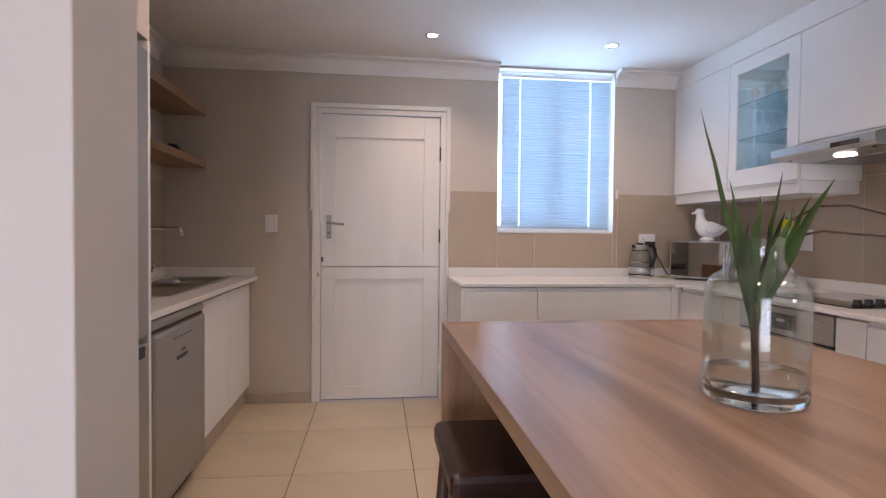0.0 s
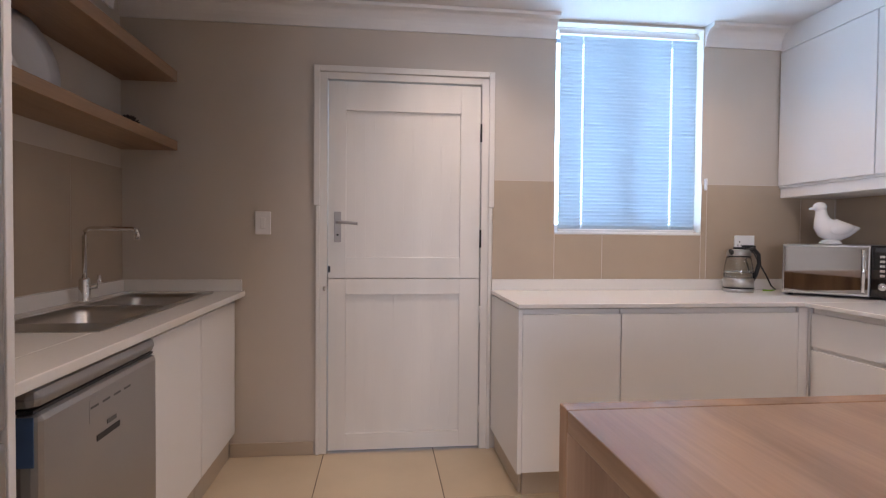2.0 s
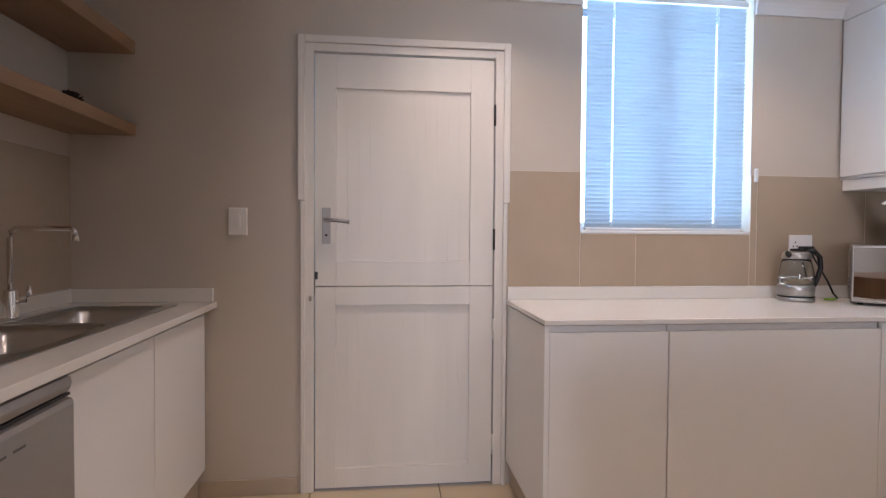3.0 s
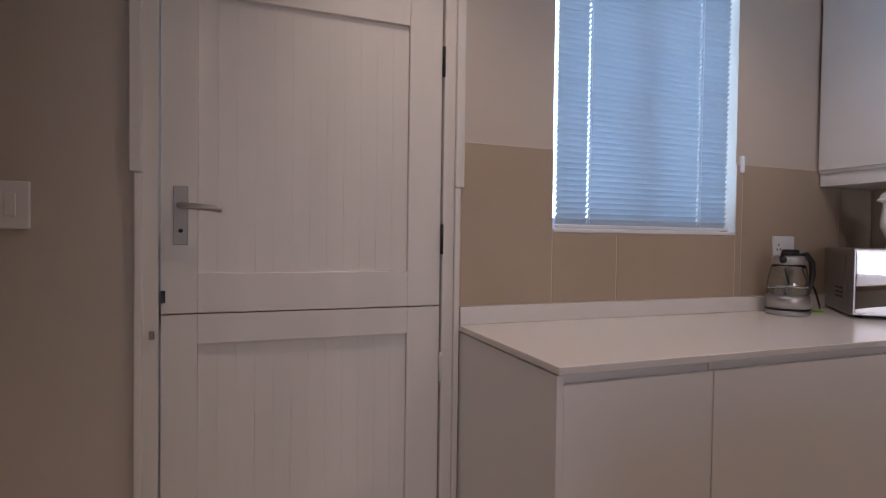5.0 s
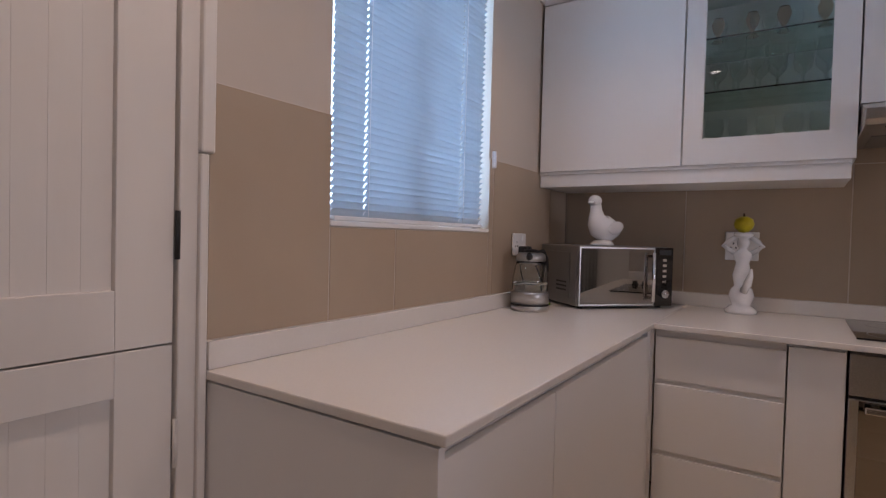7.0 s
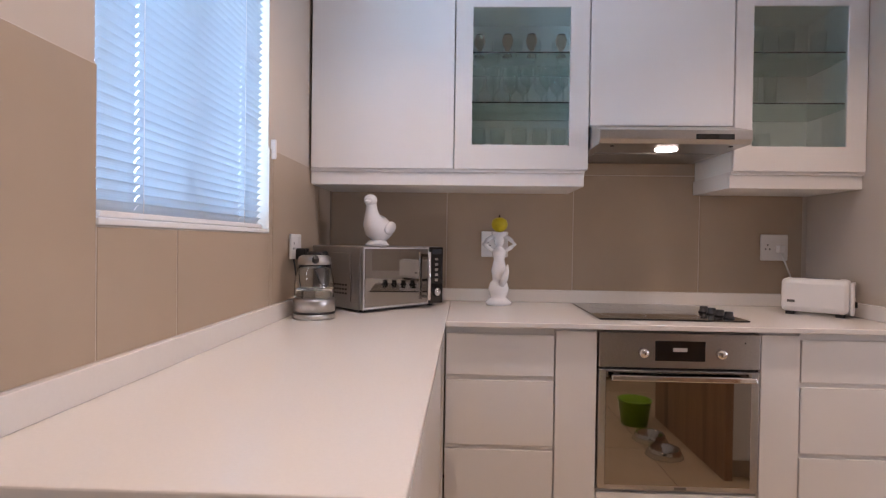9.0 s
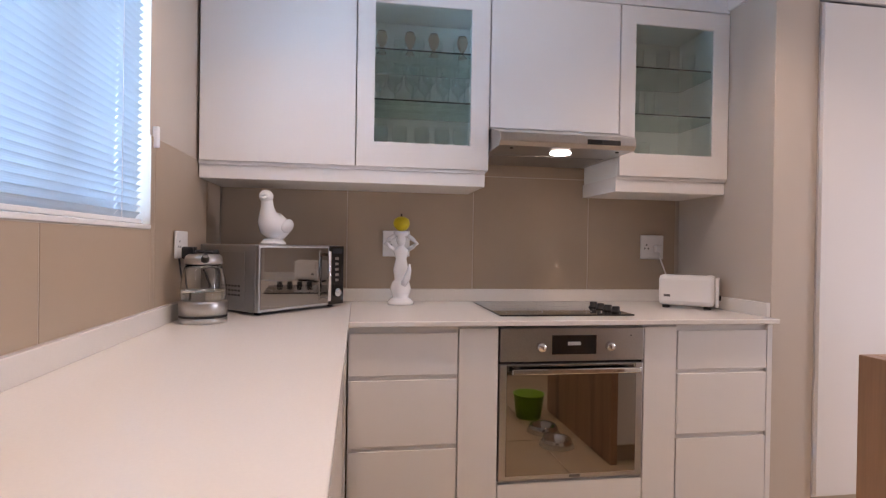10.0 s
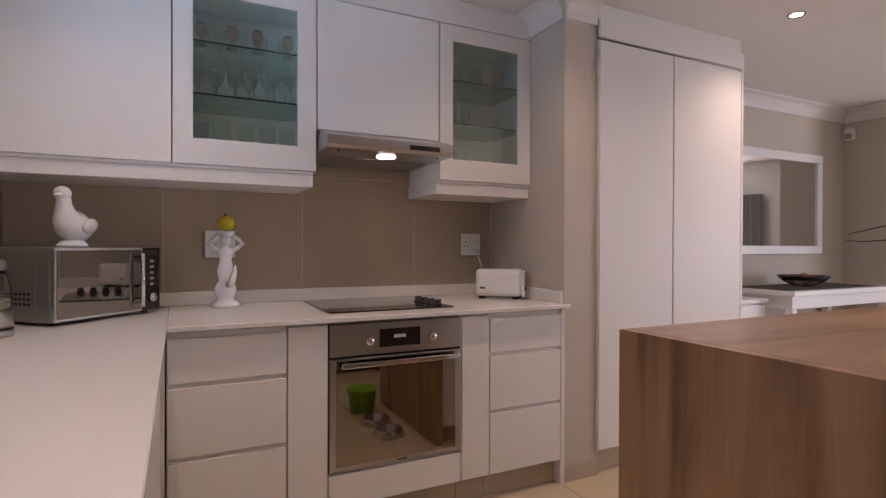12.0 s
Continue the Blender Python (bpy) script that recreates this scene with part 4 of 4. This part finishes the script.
tagged(part("plug", boxes((3.225, 3.257, 1.825, 1.862, 1.165, 1.205, 0.006)), M_PLAST), "white plug in the wall socket", "plug")
tagged(part("cable", tube([(2.70, 4.04, 1.13), (2.72, 4.01, 1.06), (2.75, 3.99, 0.99), (2.79, 4.0, 0.93), (2.84, 4.03, 0.907)], 0.0045, 8), M_BLACK), "black appliance cable hanging to the worktop", "cable")
tagged(part("cable", tube([(2.725, 3.985, 0.907), (2.76, 3.965, 0.907), (2.80, 3.99, 0.907)], 0.005, 8), M_GREENP), "short green cable on the worktop", "cable")

# toaster
to = thing("toaster", (0, 0, 0), "white plastic long-slot toaster at the end of the worktop", "toaster")
part("body", boxes((-0.150, 0.150, -0.07, 0.07, 0.014, 0.160, 0.022)), M_PLAST, to)
part("slot", boxes((-0.115, 0.105, -0.014, 0.014, 0.1590, 0.1612)), M_BLACK, to)
part("end_cap", boxes((0.1505, 0.168, -0.062, 0.062, 0.012, 0.150, 0.006)), M_PLAST, to)
part("control", boxes((0.1685, 0.171, -0.018, 0.018, 0.085, 0.140, 0.001)), M_SILVER, to)
kn = part("dial", lathe([(0, 0), (0.013, 0), (0.012, 0.01), (0, 0.01)], 16), M_BLACK, to)
kn.matrix_world = pose(0.1685, 0, 0.055, 0, 90, 0)
part("badge", boxes((-0.12, -0.085, -0.0712, -0.0702, 0.055, 0.066)), M_PRINT, to)
for sx in (-0.11, 0.11):
    part("foot", boxes((sx - 0.02, sx + 0.02, -0.05, 0.05, 0.0, 0.0145, 0.002)), M_BLACK, to)
to.matrix_world = pose(2.95, 1.858, 0.901, 0, 0, -128) @ Matrix.Diagonal((0.82, 0.92, 1, 1))
tagged(part("cable", tube([(2.95, 1.725, 0.95), (3.05, 1.735, 0.925), (3.19, 1.745, 0.93), (3.245, 1.78, 1.02), (3.243, 1.84, 1.165)], 0.004, 8), M_PLAST), "white toaster cable running to the socket", "cable")


# drinking glasses in the two cabinets
GL = M_SHEET


def wine_glass(h=0.17, r=0.036):
    return lathe([(0, 0.001), (r * 0.95, 0.001), (r * 0.9, 0.004), (0.006, 0.010), (0.0045, 0.03), (0.0045, h * 0.45), (0.012, h * 0.50), (r * 0.85, h * 0.62), (r, h * 0.76), (r * 0.86, h)], 16)


def tumbler(h=0.11, r=0.034):
    return lathe([(0, 0.001), (r * 0.85, 0.001), (r, h)], 16)


wine = mesh_of("wine_glass", wine_glass(), GL)
small = mesh_of("wine_glass", wine_glass(0.125, 0.030), GL)
tumb = mesh_of("tumbler", tumbler(), GL)
flute = mesh_of("tumbler", tumbler(0.15, 0.028), GL)
amber = mesh_of("ornament_glass", lathe([(0, 0.001), (0.024, 0.001), (0.006, 0.02), (0.020, 0.045), (0.026, 0.07), (0.018, 0.095), (0, 0.097)], 16), mat("amber_glass", (0.92, 0.66, 0.52), 0.03, var=0.0, trans=1.0, ior=1.1))


def glasses(mesh, y0, y1, n, xs, z, label, name, group):
    for x in xs:
        for i in range(n):
            o = new(name, mesh)
            o.location = (x + random.uniform(-0.006, 0.006), y0 + (y1 - y0) * (i + 0.5) / n + random.uniform(-0.008, 0.008), z)
            tagged(o, label, "glass", group)
            o.visible_shadow = False


glasses(wine, 2.93, 3.40, 6, (2.985, 3.12), 1.8215, "clear stemmed wine glass on a glass shelf", "wine_glass", "glasses in the cabinet")
glasses(wine, 2.93, 3.40, 5, (2.99,), 1.5470, "clear stemmed wine glass in the wall cabinet", "wine_glass", "glasses in the cabinet")
glasses(amber, 2.93, 3.40, 4, (2.98,), 2.0415, "small glass with an amber motif on the top shelf", "ornament_glass", "top-shelf glasses")
glasses(small, 2.93, 3.40, 5, (3.12,), 2.0415, "small stemmed glass on the top shelf", "wine_glass", "top-shelf glasses")
glasses(tumb, 1.78, 2.18, 3, (3.00,), 2.0415, "clear tumbler upside down on the top shelf", "tumbler", "few glasses")
glasses(flute, 2.02, 2.18, 2, (2.98,), 1.8215, "tall clear tumbler on a glass shelf", "tumbler", "few glasses")
glasses(flute, 2.06, 2.18, 2, (2.98, 3.08), 1.5470, "tall clear tumbler in the wall cabinet", "tumbler", "few glasses")

# ---- vase on the island ----
VX, VY = 1.335, 1.14
va = thing("vase", (VX, VY, 0.90), "clear glass bottle vase holding long strappy green leaves", "vase")
part("glass", lathe([(0.0880, 0.014), (0.0892, 0.04), (0.0892, 0.19), (0.0867, 0.212), (0.0765, 0.230), (0.0561, 0.243), (0.0494, 0.252), (0.0451, 0.264), (0.0451, 0.296), (0.0480, 0.303), (0.0451, 0.303), (0.0423, 0.296), (0.0423, 0.264), (0.0466, 0.249), (0.0544, 0.240), (0.0748, 0.227), (0.0842, 0.210), (0.0867, 0.19), (0.0867, 0.04)], 40, (VX, VY, 0.90)), M_SHEET, va)
part("base", lathe([(0, 0.001), (0.0799, 0.001), (0.0884, 0.010), (0.0897, 0.026), (0.0859, 0.028), (0.0808, 0.015), (0, 0.013)], 40, (VX, VY, 0.90)), M_THIN, va)
part("water", lathe([(0, 0.0145), (0.0790, 0.0165), (0.0854, 0.034), (0.0854, 0.056), (0, 0.056)], 40, (VX, VY, 0.90)), M_THIN, va)
part("stem", tube([(VX + 0.004, VY, 0.918), (VX + 0.002, VY, 0.97), (VX - 0.002, VY, 1.03), (VX - 0.004, VY, 1.08)], 0.0065, 10), M_STEM, va)


def leaf(points, width):
    bm = bmesh.new()
    pts = [Vector(p) for p in points]
    n = len(pts)
    a, b, c = [], [], []
    for i, p in enumerate(pts):
        d = (pts[min(i + 1, n - 1)] - pts[max(i - 1, 0)]).normalized()
        s = d.cross(Vector((0.35, -0.9, 0.2))).normalized()
        w = width * (0.35 + 1.3 * i / (n - 1)) if i < n / 3 else width * max(0.04, 1.0 - ((i - n / 3) / (n - 1 - n / 3)) ** 1.6)
        up = s.cross(d) * w * 0.35
        a.append(bm.verts.new(p + s * w - up))
        b.append(bm.verts.new(p + up * 0.2))
        c.append(bm.verts.new(p - s * w - up))
    for i in range(n - 1):
        for f in (bm.faces.new((a[i], a[i + 1], b[i + 1], b[i])), bm.faces.new((b[i], b[i + 1], c[i + 1], c[i]))):
            f.smooth = True
    bmesh.ops.solidify(bm, geom=bm.faces[:], thickness=0.0008)
    return bm


def arc(dx, dy, dz, droop, n=9):
    out = []
    for i in range(n):
        t = i / (n - 1)
        out.append((VX + dx * t + random.uniform(-0.004, 0.004), VY + dy * t, 1.03 + dz * t - droop * t * t))
    return out


for dx, dy, dz, dr, wd in ((-0.105, 0.02, 0.43, 0.02, 0.010), (-0.045, 0.02, 0.30, 0.02, 0.012), (0.075, 0.03, 0.32, 0.02, 0.009), (0.125, -0.03, 0.31, 0.03, 0.017), (0.040, -0.04, 0.24, 0.01, 0.020), (-0.020, 0.03, 0.24, 0.0, 0.020), (0.065, 0.01, 0.23, 0.01, 0.020), (0.005, 0.0, 0.25, 0.0, 0.022), (-0.035, -0.02, 0.20, 0.0, 0.018), (0.090, -0.02, 0.27, 0.02, 0.014)):
    part("leaf", leaf(arc(dx, dy, dz, dr), wd), M_LEAF, va)
for pts in (((0, 1.04), (0.018, 1.12), (0.034, 1.19), (0.060, 1.235), (0.11, 1.262), (0.17, 1.264), (0.23, 1.250), (0.29, 1.238)), ((0, 1.04), (0.022, 1.12), (0.040, 1.18), (0.068, 1.205), (0.12, 1.216), (0.18, 1.211), (0.24, 1.207), (0.30, 1.212))):
    part("twig", tube([(VX + d, VY - 0.12 * d, z) for d, z in pts], 0.0028, 6, None, [1, 1, 1, 1, 0.9, 0.9, 0.8, 0.6]), M_STEM, va)

# ---- pet bowls on the floor ----
def pet_bowl(x, y):
    b = thing("pet_bowl", (x, y, 0), "round stainless steel pet bowl on the floor", "bowl", "pet bowls")
    part("bowl", lathe([(0, 0.006), (0.055, 0.006), (0.068, 0.04), (0.082, 0.048), (0.085, 0.044), (0.105, 0.003), (0.102, 0.002), (0.080, 0.040), (0.064, 0.036), (0.052, 0.003), (0, 0.003)], 30, (x, y, 0)), M_CHROME, b)
    return b


pet_bowl(1.54, 2.25)
pet_bowl(1.30, 2.25)
tagged(part("plastic_tub", lathe([(0, 0.002), (0.085, 0.002), (0.105, 0.16), (0.112, 0.162), (0.112, 0.168), (0.101, 0.168), (0.082, 0.008), (0, 0.008)], 28, (1.0, 2.25, 0)), M_GREENP), "bright green plastic tub on the floor by the island", "tub")

# ---- dining nook seen past the cupboard ----
con = thing("console_table", (3.0, -1.12, 0), "white console table against the wall under the mirror", "table")
part("tabletop", boxes((2.74, XR - 0.016, -1.80, -0.45, 0.835, 0.87, 0.003)), M_FRAMEW, con)
part("apron", boxes((2.78, 2.80, -1.76, -0.49, 0.74, 0.834), (2.80, XR - 0.05, -0.51, -0.49, 0.74, 0.834), (2.80, XR - 0.05, -1.76, -1.74, 0.74, 0.834)), M_FRAMEW, con)
for x in (2.77, 3.20):
    for y in (-1.78, -0.53):
        part("leg", boxes((x, x + 0.055, y, y + 0.055, 0.0, 0.739, 0.003)), M_FRAMEW, con)
tagged(part("table_runner", boxes((2.80, 3.22, -1.68, -0.47, 0.871, 0.875, 0.001)), M_RUN), "dark woven runner along the console table", "runner")
fbowl = thing("fruit_bowl", (3.0, -1.0, 0.876), "wide clear glass bowl with dark red fruit", "bowl")
part("bowl", lathe([(0, 0.001), (0.07, 0.001), (0.15, 0.045), (0.185, 0.085), (0.181, 0.085), (0.145, 0.05), (0.066, 0.008), (0, 0.008)], 32, (3.0, -1.0, 0.876)), M_GLASS, fbowl)
for i, (dx, dy) in enumerate(((0, 0), (0.07, 0.03), (-0.06, 0.05), (0.02, -0.08), (-0.05, -0.05))):
    tagged(part("fruit", ball(bmesh.new(), 3.0 + dx, -1.0 + dy, 0.928 + 0.018 * (i == 0), 0.036, 0.036, 0.034), M_FRUIT), "dark red round fruit in the glass bowl", "fruit", "fruit in the bowl")
du = thing("drawer_chest", (3.08, -0.06, 0), "low white chest with a drawer beside the console table", "chest")
part("body", boxes((2.93, XR - 0.016, -0.40, 0.30, 0.0, 0.78, 0.002)), M_FRAMEW, du)
part("top", boxes((2.905, XR - 0.016, -0.415, 0.315, 0.782, 0.81, 0.003)), M_FRAMEW, du)
drw = part("drawer", boxes((2.912, 2.929, -0.385, 0.285, 0.56, 0.765, 0.002)), M_FRAMEW, du)
part("pull", boxes((2.900, 2.911, -0.10, 0.0, 0.715, 0.727, 0.002)), M_SILVER, drw)
part("drawer", boxes((2.912, 2.929, -0.385, 0.285, 0.33, 0.55, 0.002)), M_FRAMEW, du)
mir = thing("wall_mirror", (XR - 0.02, -1.1, 1.13), "large white-framed rectangular mirror above the console table", "mirror")
part("frame", boxes((XR - 0.032, XR - 0.001, -1.715, -0.42, 1.125, 1.195, 0.004), (XR - 0.032, XR - 0.001, -1.715, -0.42, 1.925, 1.995, 0.004), (XR - 0.032, XR - 0.001, -1.715, -1.645, 1.196, 1.924, 0.004), (XR - 0.032, XR - 0.001, -0.49, -0.42, 1.196, 1.924, 0.004)), M_FRAMEW, mir)
part("mirror_glass", boxes((XR - 0.018, XR - 0.012, -1.646, -0.489, 1.194, 1.926)), M_MIRROR, mir)
pir = thing("motion_sensor", (3.20, -2.03, 2.2), "small white alarm sensor in the corner under the cornice", "sensor")
part("housing", boxes((3.17, 3.25, -2.085, -2.03, 2.16, 2.27, 0.014)), M_PLAST, pir)
part("lens", boxes((3.18, 3.235, -2.03, -2.022, 2.17, 2.215, 0.004)), M_SILVER, pir)

# living-room window and curtain, seen in the mirror
w2 = thing("window_2", (-0.3, YN - 0.06, 0.25), "wide white-framed living-room window full of daylight", "window")
tagged(w2, kind="structure")
part("window_frame", boxes((-1.4, -1.34, YN - 0.09, YN - 0.04, 0.25, 2.15), (0.74, 0.8, YN - 0.09, YN - 0.04, 0.25, 2.15), (-1.34, 0.74, YN - 0.09, YN - 0.04, 0.25, 0.31), (-1.34, 0.74, YN - 0.09, YN - 0.04, 2.09, 2.15), (-0.33, -0.27, YN - 0.09, YN - 0.04, 0.31, 2.09)), M_FRAMEW, w2)
for x0, x1 in ((-1.34, -0.33), (-0.27, 0.74)):
    p = part("pane", boxes((x0, x1, YN - 0.068, YN - 0.062, 0.31, 2.09)), M_GLASS, w2)
    p.visible_shadow = False
cu = bmesh.new()
pts = []
for i in range(61):
    x = 0.72 + 0.46 * i / 60
    pts.append((x, YN + 0.07 + 0.03 * math.sin(i * 0.75) + 0.008 * math.sin(i * 1.9)))
va0 = [cu.verts.new((x, y, 0.02)) for x, y in pts]
va1 = [cu.verts.new((x, y * 0.5 + (YN + 0.07) * 0.5, 1.95)) for x, y in pts]
for i in range(60):
    f = cu.faces.new((va0[i], va0[i + 1], va1[i + 1], va1[i]))
    f.smooth = True
bmesh.ops.solidify(cu, geom=cu.faces[:], thickness=0.003)
tagged(part("curtain", cu, M_CURT), "pale grey pleated curtain drawn aside at the window", "curtain")

# downlights, three of them added out of view to brighten the room
for lx, ly in LAMPS:
    d = thing("downlight", (lx, ly, H), "small round recessed ceiling downlight, switched on, three of six added unseen", "lamp", "ceiling downlights")
    part("trim", lathe([(0.032, -0.003), (0.043, -0.006), (0.046, -0.0005), (0.032, -0.0005)], 24, (lx, ly, H)), M_CHROME, d)
    part("bulb", lathe([(0, -0.002), (0.0315, -0.002), (0.0315, -0.0006), (0, -0.0006)], 24, (lx, ly, H)), M_LIT, d)

# outside ground
setting("ground", boxes((-60, 60, -60, 60, -0.40, -0.20)), mat("outside_ground", (0.22, 0.21, 0.18), 0.9, var=0.2, scale=0.5), "plain ground outside", "ground")


# ---- wall tiles and floor tiles ----
def tiles(wall, axis, cuts, zs, face, sign, joint=0.0022):
    """Each tile is a piece of its wall; grout bed 4 mm off the wall, tiles 3 mm proud of it."""
    lo, hi = cuts[0], cuts[-1]
    g = (lo, hi, face, face + sign * 0.004, zs[0], zs[-1]) if axis == "x" else (face, face + sign * 0.004, lo, hi, zs[0], zs[-1])
    part("grout", boxes((min(g[0], g[1]), max(g[0], g[1]), min(g[2], g[3]), max(g[2], g[3]), g[4], g[5])), M_GROUT, wall)
    for a, b in zip(cuts, cuts[1:]):
        for c, d in zip(zs, zs[1:]):
            f0, f1 = sorted((face + sign * 0.0042, face + sign * 0.0056))
            s = (a + joint, b - joint, f0, f1, c + joint, d - joint) if axis == "x" else (f0, f1, a + joint, b - joint, c + joint, d - joint)
            part("tile", boxes(s, bev=0.0012), M_TILE, wall)


tiles(wall_north, "x", [1.154, 1.515], [0.962, 1.522], YB, -1)
tiles(wall_north, "x", [1.515, 1.80, 2.405], [0.962, 1.220], YB, -1)
tiles(wall_north, "x", [2.405, 2.44, 3.045, XR - 0.009], [0.962, 1.522], YB, -1)
tiles(wall_east, "y", [1.7225, 2.228, 2.855, 3.494, YB - 0.009], [0.962, 1.545, 1.62], XR, -1)
tiles(wall_west, "y", [2.217, 2.42, 3.02, 3.63, YB - 0.001], [0.962, 1.545], XL, 1)

tile_meshes = {}
xs = [0.225 + 0.605 * k for k in range(-6, 6)]
ys = [3.535 + 0.605 * k for k in range(-13, 2)]
for a, b in zip(xs, xs[1:]):
    for c, d in zip(ys, ys[1:]):
        x0, x1, y0, y1 = max(a, XW + 0.001), min(b, XR - 0.001), max(c, YN + 0.001), min(d, YB + 0.09)
        if x1 - x0 < 0.03 or y1 - y0 < 0.03:
            continue
        if x1 < XL and y0 > 1.45:
            continue
        key = (round(x1 - x0, 3), round(y1 - y0, 3))
        if key not in tile_meshes:
            hx, hy = key[0] / 2 - 0.002, key[1] / 2 - 0.002
            tile_meshes[key] = mesh_of("tile", boxes((-hx, hx, -hy, hy, -0.004, 0.0, 0.0012)), M_FLOOR)
        t = new("tile", tile_meshes[key])
        t.location = ((x0 + x1) / 2, (y0 + y1) / 2, 0)
        t.parent = floor
